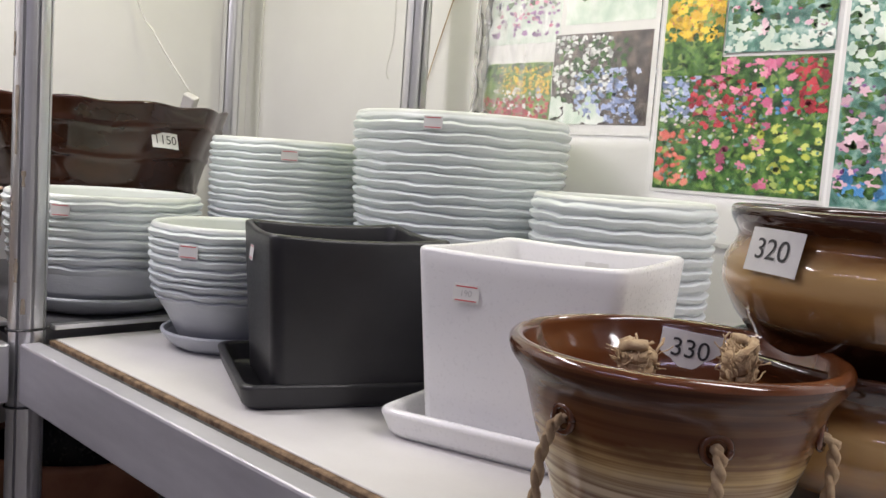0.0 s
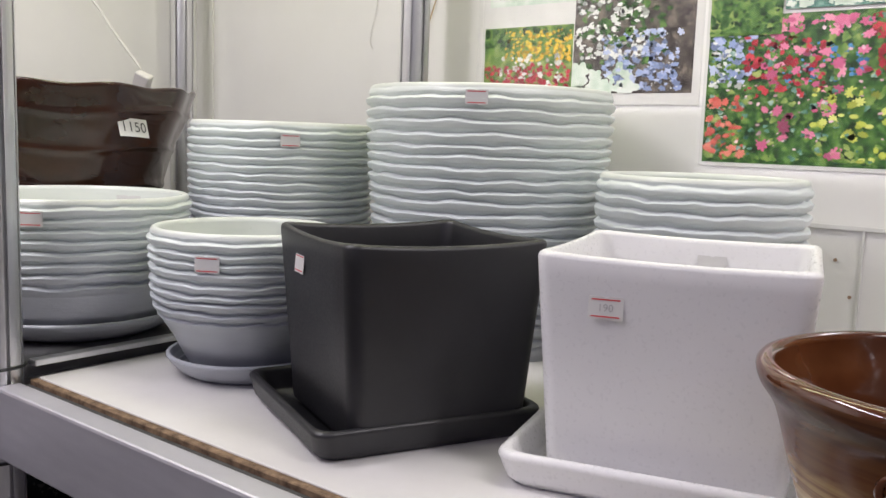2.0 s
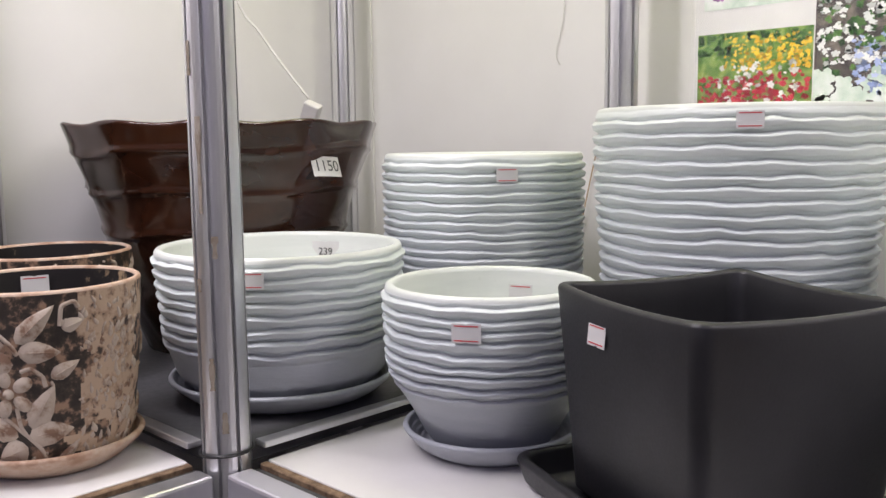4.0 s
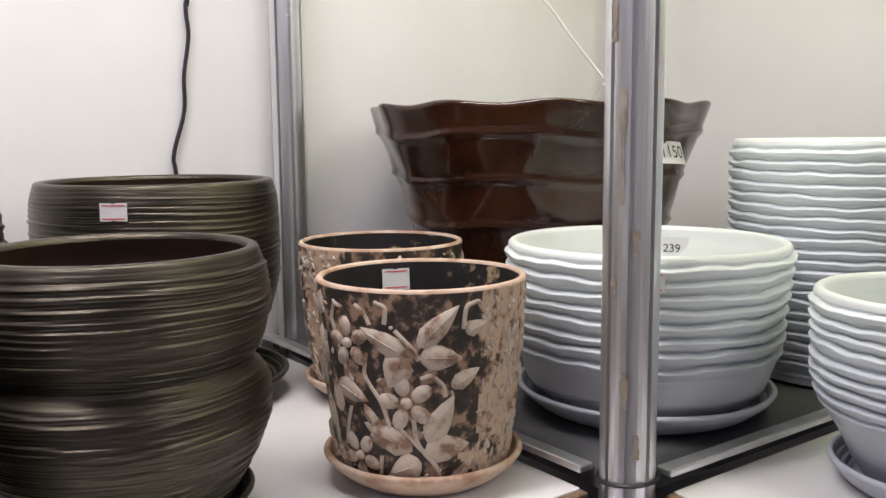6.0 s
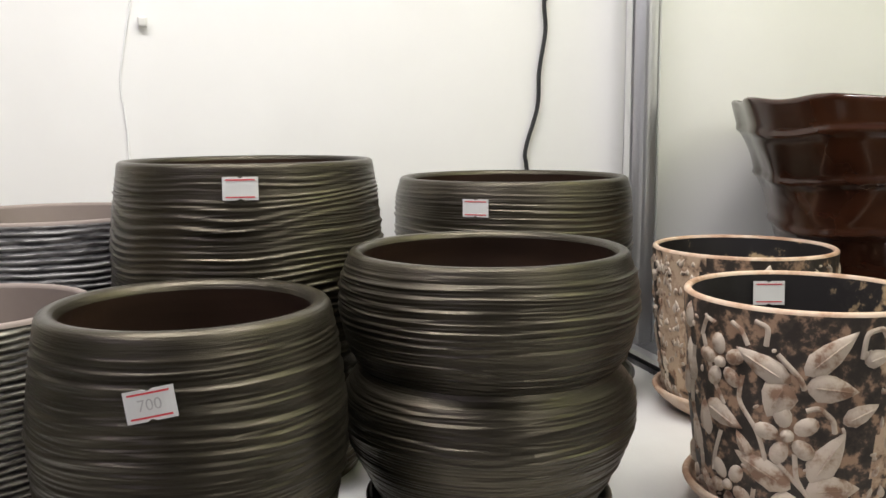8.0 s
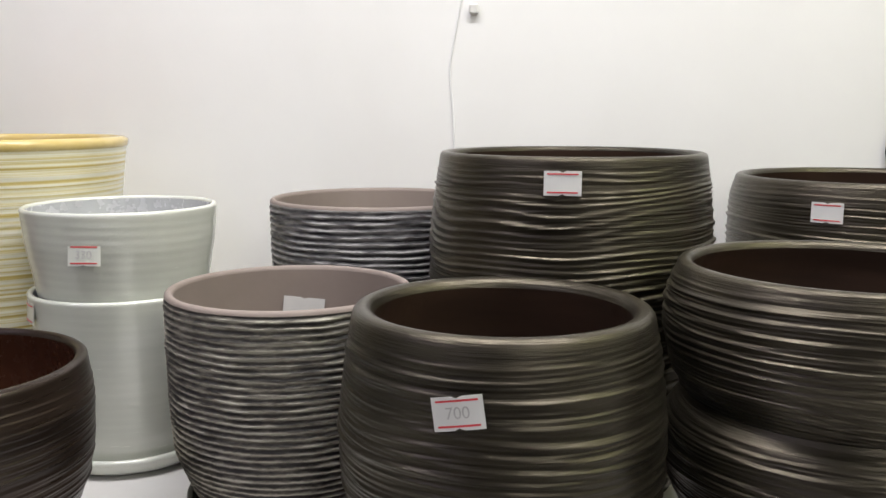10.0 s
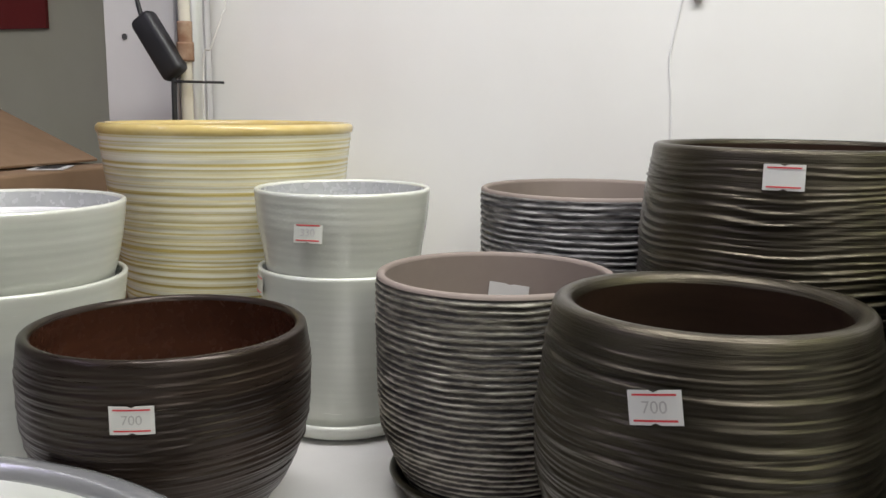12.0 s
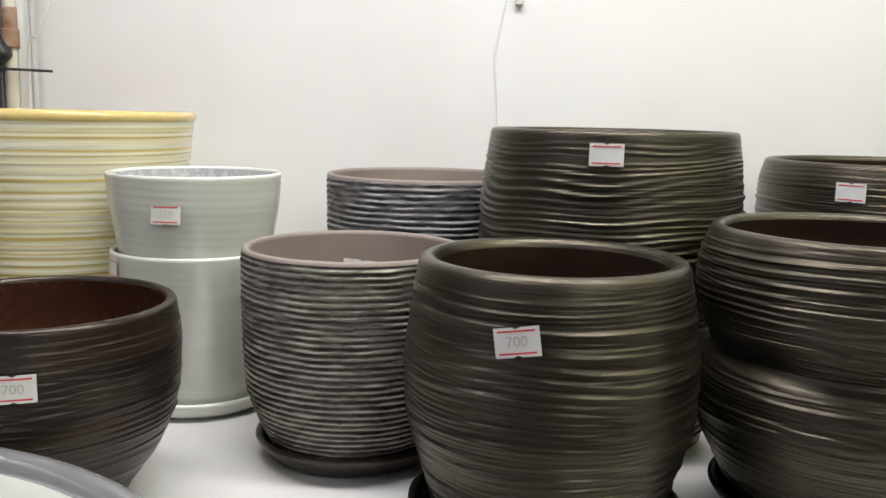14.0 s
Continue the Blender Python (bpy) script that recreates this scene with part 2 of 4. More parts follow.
def speckle(name, cols, scale, rough, lo=0.42, hi=0.58, bump=0.4):
    m, t, b = nodes_of(name)
    n = noise_node(t, scale, 6.0, coords(t, (1, 1, 1)), 0.6)
    r = ramp(t, n.outputs[0], [(lo, cols[0]), ((lo + hi) / 2, cols[1]), (hi, cols[2])])
    link(t, r.outputs[0], b.inputs["Base Color"])
    b.inputs["Roughness"].default_value = rough
    bp = t.nodes.new("ShaderNodeBump")
    bp.inputs["Strength"].default_value, bp.inputs["Distance"].default_value = bump, 0.002
    link(t, n.outputs[0], bp.inputs["Height"])
    link(t, bp.outputs[0], b.inputs["Normal"])
    return m


M["floral_ground"] = speckle("dark_antiqued_ground", ((0.03, 0.022, 0.017), (0.055, 0.04, 0.03), (0.36, 0.23, 0.15)), 70.0, 0.6, 0.42, 0.60)
M["floral_relief"] = speckle("pale_antiqued_relief", ((0.26, 0.155, 0.10), (0.47, 0.37, 0.285), (0.56, 0.47, 0.38)), 60.0, 0.6, 0.38, 0.54)
M["floral_worn"] = speckle("worn_peach_ground", ((0.05, 0.035, 0.027), (0.40, 0.27, 0.18), (0.54, 0.40, 0.28)), 75.0, 0.6, 0.36, 0.50)
M["floral_rim"] = speckle("peach_antiqued_rim", ((0.36, 0.21, 0.13), (0.50, 0.34, 0.24), (0.56, 0.43, 0.33)), 45.0, 0.55, 0.36, 0.6)
M["floral_in"] = speckle("black_inside_with_peach_stains", ((0.012, 0.010, 0.010), (0.02, 0.017, 0.016), (0.42, 0.30, 0.17)), 30.0, 0.5, 0.53, 0.64, 0.1)

PRINT = {}
for key, dark, mid, light, sc in (
    ("leaf", (0.008, 0.03, 0.01), (0.03, 0.11, 0.02), (0.14, 0.28, 0.06), 70),
    ("teal", (0.02, 0.09, 0.07), (0.10, 0.25, 0.20), (0.40, 0.55, 0.50), 50),
    ("lawn", (0.05, 0.14, 0.02), (0.14, 0.27, 0.05), (0.34, 0.42, 0.12), 50),
    ("soil", (0.03, 0.025, 0.025), (0.09, 0.075, 0.07), (0.22, 0.18, 0.15), 55),
    ("haze", (0.42, 0.55, 0.46), (0.58, 0.67, 0.58), (0.72, 0.76, 0.72), 25),
):
    PRINT[key] = speckle("printed_" + key, (dark, mid, light), float(sc), 0.4, 0.36, 0.64, 0.0)
for key, a, b2 in (
    ("yellow", (0.70, 0.42, 0.02), (0.82, 0.62, 0.05)), ("crimson", (0.42, 0.02, 0.04), (0.62, 0.06, 0.08)), ("pink", (0.62, 0.12, 0.26), (0.78, 0.32, 0.44)),
    ("blush", (0.70, 0.42, 0.52), (0.80, 0.62, 0.68)), ("white", (0.68, 0.70, 0.68), (0.80, 0.80, 0.78)), ("blue", (0.28, 0.36, 0.62), (0.52, 0.58, 0.76)),
    ("violet", (0.22, 0.06, 0.26), (0.42, 0.20, 0.46)), ("lime", (0.50, 0.55, 0.08), (0.70, 0.72, 0.22)), ("coral", (0.60, 0.10, 0.08), (0.74, 0.24, 0.18)), ("azure", (0.05, 0.22, 0.50), (0.10, 0.32, 0.62)),
):
    pm, pt, pbs = nodes_of("printed_" + key)
    geo = pt.nodes.new("ShaderNodeNewGeometry")
    deep = tuple(0.45 * q for q in a)
    link(pt, ramp(pt, geo.outputs["Random Per Island"], [(0.0, deep), (0.45, a), (1.0, b2)]).outputs[0], pbs.inputs["Base Color"])
    pbs.inputs["Roughness"].default_value = 0.4
    PRINT[key] = pm

gm, gt, gb = nodes_of("clear_plastic_sleeve")
gb.inputs["Base Color"].default_value = (1, 1, 1, 1)
gb.inputs["Transmission Weight"].default_value, gb.inputs["Roughness"].default_value, gb.inputs["IOR"].default_value = 1.0, 0.07, 1.45
gn = noise_node(gt, 16.0, 2.0, coords(gt, (1, 1, 0.6)))
gbp = gt.nodes.new("ShaderNodeBump")
gbp.inputs["Strength"].default_value, gbp.inputs["Distance"].default_value = 0.8, 0.004
link(gt, gn.outputs[0], gbp.inputs["Height"])
link(gt, gbp.outputs[0], gb.inputs["Normal"])
M["sleeve"] = gm
em, et, eb = nodes_of("glowing_tube")
eb.inputs["Emission Color"].default_value = (1.0, 0.97, 0.93, 1)
eb.inputs["Emission Strength"].default_value = 6.0
M["glow"] = em

# ---- mesh helpers ----


def mesh_object(name, verts, faces, mats, index=None, smooth=True):
    me = bpy.data.meshes.new(name)
    me.from_pydata([tuple(map(float, v)) for v in verts], [], faces)
    for mt in mats:
        me.materials.append(mt)
    if index is not None:
        me.polygons.foreach_set("material_index", index)
    me.polygons.foreach_set("use_smooth", [smooth] * len(faces))
    me.update()
    return new(name, me)


def part(name, bm, material, parent, label="", smooth=False):
    me = bpy.data.meshes.new(name)
    bmesh.ops.recalc_face_normals(bm, faces=bm.faces)
    bm.to_mesh(me)
    bm.free()
    me.materials.append(material)
    for p in me.polygons:
        p.use_smooth = smooth
    ob = new(name, me)
    if parent:
        ob.parent = parent
    if label:
        tagged(ob, label)
    return ob


def box_bm(x0, y0, z0, x1, y1, z1, bevel=0.0, seg=2):
    bm = bmesh.new()
    bmesh.ops.create_cube(bm, size=1, matrix=Matrix.LocRotScale(((x0 + x1) / 2, (y0 + y1) / 2, (z0 + z1) / 2), None, (x1 - x0, y1 - y0, z1 - z0)))
    if bevel:
        bmesh.ops.bevel(bm, geom=bm.edges[:], offset=bevel, segments=seg, affect="EDGES", profile=0.5)
    return bm


def structure(name, bm, material, label, smooth=False):
    return tagged(part(name, bm, material, None, smooth=smooth), label, "", "", "structure")


def tube_bm(points, radius, seg=8, sub=6):
    """A round tube along a smooth line."""
    pts = [Vector(p) for p in points]
    line = []
    for i in range(len(pts) - 1):
        p0, p1, p2, p3 = pts[max(i - 1, 0)], pts[i], pts[i + 1], pts[min(i + 2, len(pts) - 1)]
        for k in range(sub):
            u = k / sub
            line.append(0.5 * (2 * p1 + (p2 - p0) * u + (2 * p0 - 5 * p1 + 4 * p2 - p3) * u * u + (3 * p1 - p0 - 3 * p2 + p3) * u ** 3))
    line.append(pts[-1])
    bm = bmesh.new()
    rings = []
    for i, p in enumerate(line):
        d = (line[min(i + 1, len(line) - 1)] - line[max(i - 1, 0)]).normalized()
        a = d.cross(Vector((0.31, 0.52, 0.79))).normalized()
        b = d.cross(a)
        rings.append([bm.verts.new(p + radius * (math.cos(k * 2 * math.pi / seg) * a + math.sin(k * 2 * math.pi / seg) * b)) for k in range(seg)])
    for r0, r1 in zip(rings, rings[1:]):
        for k in range(seg):
            bm.faces.new((r0[k], r0[(k + 1) % seg], r1[(k + 1) % seg], r1[k]))
    bm.faces.new(rings[0][::-1])
    bm.faces.new(rings[-1])
    return bm


def curve_at(prof, z):
    for (r0, z0), (r1, z1) in zip(prof, prof[1:]):
        if z <= z1:
            u = (z - z0) / (z1 - z0)
            return r0 + (r1 - r0) * u
    return prof[-1][0]


def lathe(name, cx, cy, prof, thick, outer, inner, rim=None, relief=None, nth=112, nz=60, floor_up=0.012, lip=1.0, scallop=None):
    """A turned pot: outside with relief(theta, z, share of height), round lip, inside and floor. Profile from foot to rim in world heights."""
    z0, z1 = prof[0][1], prof[-1][1]
    fine = [z0 + (z1 - z0) * i / nz for i in range(nz + 1)]
    # smooth the profile a little
    rad = [curve_at(prof, z) for z in fine]
    for _ in range(max(2, nz // 14)):
        rad = [rad[0]] + [(rad[i - 1] + 2 * rad[i] + rad[i + 1]) / 4 for i in range(1, nz)] + [rad[-1]]
    rows, mat = [], []
    th = [2 * math.pi * k / nth for k in range(nth)]
    rows.append([(0.0, -0.0)] * nth)
    for i, z in enumerate(fine):
        s = i / nz
        rows.append([(rad[i] + (relief(a, z, s) if relief else 0.0), z - z0) for a in th])
    rt = rad[-1]
    for k in range(1, 8):
        a = math.pi * k / 7
        rows.append([(rt - thick / 2 + thick / 2 * math.cos(a), z1 - z0 + lip * thick / 2 * math.sin(a))] * nth)
    ni = 18
    for k in range(1, ni + 1):
        z = z1 - (z1 - z0 - floor_up) * k / ni
        r = max(0.01, rad[min(nz, round((z - z0) / (z1 - z0) * nz))] - thick)
        if k == ni:
            r *= 0.9
        rows.append([(r, z - z0)] * nth)
    rows.append([(0.0, floor_up)] * nth)
    verts = []
    for ri, row in enumerate(rows):
        for k, a in enumerate(th):
            r, z = row[k]
            if scallop:
                dr, dz = scallop(a, z / (z1 - z0))
                if r > 0.02:
                    r, z = r + dr, z + dz
            verts.append((r * math.cos(a), r * math.sin(a), z))
    faces, index = [], []
    n_out = 1 + nz + 1
    for i in range(len(rows) - 1):
        for k in range(nth):
            k2 = (k + 1) % nth
            faces.append((i * nth + k, i * nth + k2, (i + 1) * nth + k2, (i + 1) * nth + k))
            index.append(0 if i < n_out - 1 else (1 if i < n_out + 6 else 2))
    top = index.index(1)
    deep = index.index(2)
    cut = top if rim and rim is not outer else deep
    ob = mesh_object(name, verts[:(cut // nth + 1) * nth], faces[:cut], [outer])
    ob.location = (cx, cy, z0)
    pieces = [("interior", deep, len(faces), inner)]
    if cut == top:
        pieces.append(("rim", top, deep, rim))
    for pname, f0, f1, mt in pieces:
        r0, r1 = f0 // nth, f1 // nth + 1
        pc_ = mesh_object(pname, verts[r0 * nth:r1 * nth], [tuple(q - r0 * nth for q in fc) for fc in faces[f0:f1]], [mt])
        pc_.parent = ob
    return ob


def ring_noise(seed):
    rr = random.Random(seed)
    table = {}

    def f(ring, a):
        if ring not in table:
            table[ring] = [(rr.randint(3, 6), rr.uniform(0, 6.3), 0.4), (rr.randint(7, 13), rr.uniform(0, 6.3), 0.42), (rr.randint(15, 24), rr.uniform(0, 6.3), 0.22)]
        return sum(w * math.sin(n * a + p) for n, p, w in table[ring])
    return f


def wavy(pitch, amp, z0, seed, start=0.0):
    """Wavering tiers: a flat face, a thin crest along its top, a ledge, and the dark underside of the next tier."""
    f = ring_noise(seed)
    rr = random.Random(seed + 50)
    shift = [rr.uniform(-0.13, 0.13) for _ in range(60)]

    def edge(k, a):
        c, d = math.cos(a), math.sin(a)
        return shift[k % 60] + 0.15 * f(k % 40, a) + 0.10 * noise.noise(Vector((c * 9, d * 9, k * 2.3 + seed))) + 0.05 * noise.noise(Vector((c * 24, d * 24, k * 5.1 + seed)))

    def relief(a, z, s):
        if s < start:
            return 0.0
        h = (z - z0) / pitch
        k = math.floor(h)
        e0 = k + edge(k, a)
        if h < e0:
            k -= 1
            e1, e0 = e0, k + edge(k, a)
        else:
            e1 = k + 1 + edge(k + 1, a)
            if h >= e1:
                k += 1
                e0, e1 = e1, k + 1 + edge(k + 1, a)
        u = (h - e0) / max(e1 - e0, 0.2)
        if u < 0.08:
            shape = 0.72 * (1 - u / 0.08)
        elif u < 0.42:
            shape = 0.82 * ((u - 0.08) / 0.34) ** 1.7
        elif u < 0.84:
            shape = 0.82 + 0.26 * (u - 0.42) / 0.42
        else:
            shape = 1.08 - 0.36 * ((u - 0.84) / 0.16) ** 1.5
        fade = min(1.0, (1 - s) * 25, (s - start) * 12 + 0.05)
        return amp * (1 + 1.7 * (shape - 1)) * fade + 0.0002 * noise.noise(Vector((math.cos(a) * 30, math.sin(a) * 30, z * 90)))
    return relief


def stria(amp, seed, fine=190.0, slant=2.6):
    """Combed ridges, unevenly spaced, with sharp crests that waver, fade and run into each other, and finer scratches between."""
    pitch = 1.15 / fine

    def comb(h, c, d, lift):
        u = h - math.floor(h)
        k = math.floor(h)
        w = 0.15 + 1.1 * max(0.0, 0.45 + noise.noise(Vector((c * 1.0 + k * 3.7, d * 1.0, k * 1.9 + seed + lift))))
        v = u / 0.68 if u < 0.68 else (1 - u) / 0.32
        return w * v ** 1.4

    def relief(a, z, s):
        fade = min(1.0, (1 - s) * 12)
        c, d = math.cos(a), math.sin(a)
        h = z / pitch + 1.1 * noise.noise(Vector((seed * 3.1, 0.5, z * 46))) + 0.22 * slant * noise.noise(Vector((c * 1.3 + seed, d * 1.3, z * 26))) + 0.12 * slant * math.sin(a * 2 + seed)
        g = z / pitch * 2.3 + 0.5 * slant * noise.noise(Vector((c * 1.1 - seed, d * 1.1, z * 18 + 7)))
        return fade * 0.9 * amp * (comb(h, c, d, 0) + 0.42 * comb(g, c, d, 31))
    return relief


def ribs(pitch, amp, z0):
    """Sharp scraped ribs with broken, crumbly crests."""
    def relief(a, z, s):
        fade = min(1.0, (1 - s) * 30)
        c, d = math.cos(a), math.sin(a)
        j = noise.noise(Vector((c * 3, d * 3, z * 40)))
        w = math.sin(2 * math.pi * ((z - z0) / pitch + 0.35 * j))
        crumb = noise.noise(Vector((c * 26, d * 26, z * 300)))
        return fade * amp * (w * (0.75 + 0.5 * j) + 0.8 * crumb)
    return relief


def text_mesh(body, size):
    c = bpy.data.curves.new("text", "FONT")
    c.body, c.size, c.align_x, c.align_y = body, size, "CENTER", "CENTER"
    ob = bpy.data.objects.new("text", c)
    scene.collection.objects.link(ob)
    bpy.context.view_layer.update()
    me = bpy.data.meshes.new_from_object(ob.evaluated_get(bpy.context.evaluated_depsgraph_get()))
    bpy.data.objects.remove(ob)
    return me


def sticker(owner, m, w=0.026, h=0.0172, text="", ink="greyink", lines=True, size=0.0095, bend=0.0, notch=True):
    """A price sticker on a pot: m is its pose in the pot's own space, x along it, y up, z out. bend: radius of the pot."""
    n = 10
    hw, hh = w / 2, h / 2

    def bent(x, y, z):
        if not bend:
            return (x, y, z)
        a = x / bend
        return ((bend + z) * math.sin(a), y, (bend + z) * math.cos(a) - bend)
    v, f = [], []
    for z in (0.0, 0.0004):
        for i in range(n + 1):
            x = -hw + w * i / n
            dip = 0.0011 if notch and i == n // 2 else 0.0
            v += [bent(x, -hh + dip, z), bent(x, hh - dip, z)]
    o = 2 * (n + 1)
    for i in range(n):
        a = o + 2 * i
        f.append((a, a + 2, a + 3, a + 1))
        b = 2 * i
        f.append((b, b + 1, b + 3, b + 2))
        f.append((b, b + 2, a + 2, a))
        f.append((b + 1, a + 1, a + 3, b + 3))
    st = mesh_object("price_sticker", v, f, [M["paper"]], smooth=False)
    st.parent = owner
    st.matrix_parent_inverse = Matrix()
    st.matrix_basis = m
    tagged(st, "white paper price sticker" + (" with red lines" if lines else ""))
    if lines:
        for s in (-1, 1):
            vv, ff = [], []
            for i in range(n + 1):
                x = (-hw + w * i / n) * 0.82
                for y in (s * hh * 0.74 - 0.0005, s * hh * 0.74 + 0.0005):
                    vv.append(bent(x, y, 0.0007))
            for i in range(n):
                ff.append((2 * i, 2 * i + 2, 2 * i + 3, 2 * i + 1))
            ln = mesh_object("printed_line", vv, ff, [M["red"]], smooth=False)
            ln.parent = st
    if text:
        me = text_mesh(text, size)
        for vt in me.vertices:
            vt.co = bent(vt.co.x, vt.co.y, 0.0009)
        me.materials.clear()
        me.materials.append(M[ink])
        tx = new("printed_price", me)
        tx.parent = st
    return st


def on_pot(pot, az, z, r, slope=0.0, roll=0.0, inside=False):
    """Pose of a sticker on a pot's wall."""
    a = radians(az)
    zl = z - pot.location.z
    d = -1 if inside else 1
    out = Vector((math.cos(a) * d, math.sin(a) * d, 0))
    side = Vector((0, 0, 1)).cross(out)
    up = Vector((0, 0, 1))
    rot = Matrix((side, up, out)).transposed().to_4x4()
    return Matrix.Translation((math.cos(a) * r, math.sin(a) * r, zl)) @ rot @ pose(0, 0, 0, slope, 0, roll)


# ---- setting ----
WX, WY = -1.82, 1.142          # faces of the two panel walls
SH = 1.166                     # top of the shelf boards
structure("floor", box_bm(-3.2, -3.2, -0.1, 2.4, 1.5, 0.0), M["floor"], "plain grey shop floor under the shelves")
structure("ceiling", box_bm(-3.2, -3.2, CEIL, 2.4, 1.5, CEIL + 0.1), M["room"], "plain pale ceiling of the shop")
structure("wall_north", box_bm(WX - 0.02, WY, 0.0, 2.4, WY + 0.08, CEIL), M["wall"], "smooth white wall panels behind the shelves")
structure("wall_west", box_bm(WX - 0.02, -0.945, 0.0, WX, WY, CEIL, 0.001, 1), M["wall"], "smooth white panel wall with a worn free edge")
structure("wall_far", box_bm(-2.45, -3.1, 0.0, -2.37, WY + 0.08, CEIL), M["wall_far"], "grey-green painted wall behind the panel")
structure("wall_south", box_bm(-2.45, -3.2, 0.0, 2.4, -3.1, CEIL), M["room"], "plain wall closing the shop")
structure("wall_east", box_bm(2.3, -3.1, 0.0, 2.4, WY, CEIL), M["room"], "plain wall closing the shop at the side")
# seam strips of the north panels
structure("trim", box_bm(-0.80, WY - 0.004, 1.338, 1.6, WY - 0.0005, 1.343), M["paper"], "thin white seam strip between wall panels")
structure("trim", box_bm(-1.772, WY - 0.004, 1.16, -1.762, WY - 0.0005, CEIL), M["wall"], "thin upright cover strip in the corner of the wall panels")
for lx, ly, lz, le, turn, tint in LAMPS:
    fx = tagged(new("ceiling_light"), "long white fluorescent ceiling light, switched on", "lamp", "ceiling lights")
    fx.matrix_world = pose(lx, ly, lz, 0, 0, turn)
    part("housing", box_bm(-0.62, -0.07, -0.05, 0.62, 0.07, -0.001, 0.006), M["lampwhite"], fx)
    part("tube", tube_bm([(-0.57, 0, -0.062), (0.57, 0, -0.062)], 0.011), M["glow"], fx, "glowing fluorescent tube", True)
    if lz < CEIL:
        for sx in (-0.4, 0.4):
            part("hanger_rod", tube_bm([(sx, 0, -0.004), (sx, 0, CEIL - lz)], 0.004), M["lampwhite"], fx, "", True)
# upright seam and small screws in the lower north panels
structure("trim", box_bm(-0.5095, WY - 0.003, 1.16, -0.5065, WY - 0.0005, 1.338), M["paper"], "thin upright seam between wall panels")
for x, z in ((-0.538, 1.300), (-0.518, 1.256)):
    tagged(part("screw", tube_bm([(x, WY + 0.001, z), (x, WY - 0.0015, z)], 0.0022, 10), M["rust"], None), "small brown screw head in the white panel", "screw", "panel screws")


def profile_post(x, y, z0, z1, rz=0.0, r=0.0225):
    """Upright of the system: a round extrusion with eight slots."""
    bm = bmesh.new()
    ring = []
    for k in range(8):
        c = k * math.pi / 4
        for da, rr in ((-0.39, r), (-0.30, r), (-0.15, r * 1.0), (0.0, r * 1.0), (0.15, r), (0.22, r), (0.22, r * 0.72), (0.56, r * 0.72)):
            ring.append((rr * math.cos(c + da + 0.2), rr * math.sin(c + da + 0.2)))
    n = len(ring)
    lo = [bm.verts.new((a, b, z0)) for a, b in ring]
    hi = [bm.verts.new((a, b, z1)) for a, b in ring]
    for k in range(n):
        bm.faces.new((lo[k], lo[(k + 1) % n], hi[(k + 1) % n], hi[k]))
    bm.faces.new(hi)
    bm.faces.new(lo[::-1])
    ob = tagged(part("upright", bm, M["alu"], None), "slotted round aluminium upright of the shelving, scuffed", "post", "shelving uprights")
    ob.matrix_world = pose(x, y, 0, 0, 0, rz)
    return ob


POST = (-1.172, 0.424)
front_post = profile_post(*POST, 0, 2.5, 12)
for x, y in ((-1.148, 1.05), (-1.742, 1.05), (-1.782, 0.434), (-1.79, -0.785), (0.95, 0.424), (0.95, 1.05), (-1.172, -0.79), (-1.172, -1.9)):
    profile_post(x, y, 0, 2.5)
# old glue and brown tape marks on the front upright
grng = random.Random(4)
for z, h, a in ((1.40, 0.085, -80), (1.36, 0.02, -52), (1.24, 0.03, -70), (1.33, 0.012, -95), (1.20, 0.02, -45), (1.52, 0.03, -100)):
    bm = bmesh.new()
    rows = []
    for i in range(9):
        zz = z + h * i / 8
        wd = 6 + grng.uniform(-2.5, 2.5)
        rows.append([bm.verts.new((0.0232 * math.cos(radians(a + s * wd)), 0.0232 * math.sin(radians(a + s * wd)), zz)) for s in (-1, 0, 1)])
    for r0, r1 in zip(rows, rows[1:]):
        for k in range(2):
            bm.faces.new((r0[k], r0[k + 1], r1[k + 1], r1[k]))
    part("glue_mark", bm, M["glue"], front_post, "brown glue residue")
for z in (1.178, 1.078):
    pts = [(0.0245 * math.cos(k * math.pi / 8), 0.0245 * math.sin(k * math.pi / 8), z + 0.0016 * math.cos(k * math.pi / 8)) for k in range(17)]
    part("cable_tie", tube_bm(pts, 0.0016, 6, 2), M["black"], front_post, "black plastic cable tie")


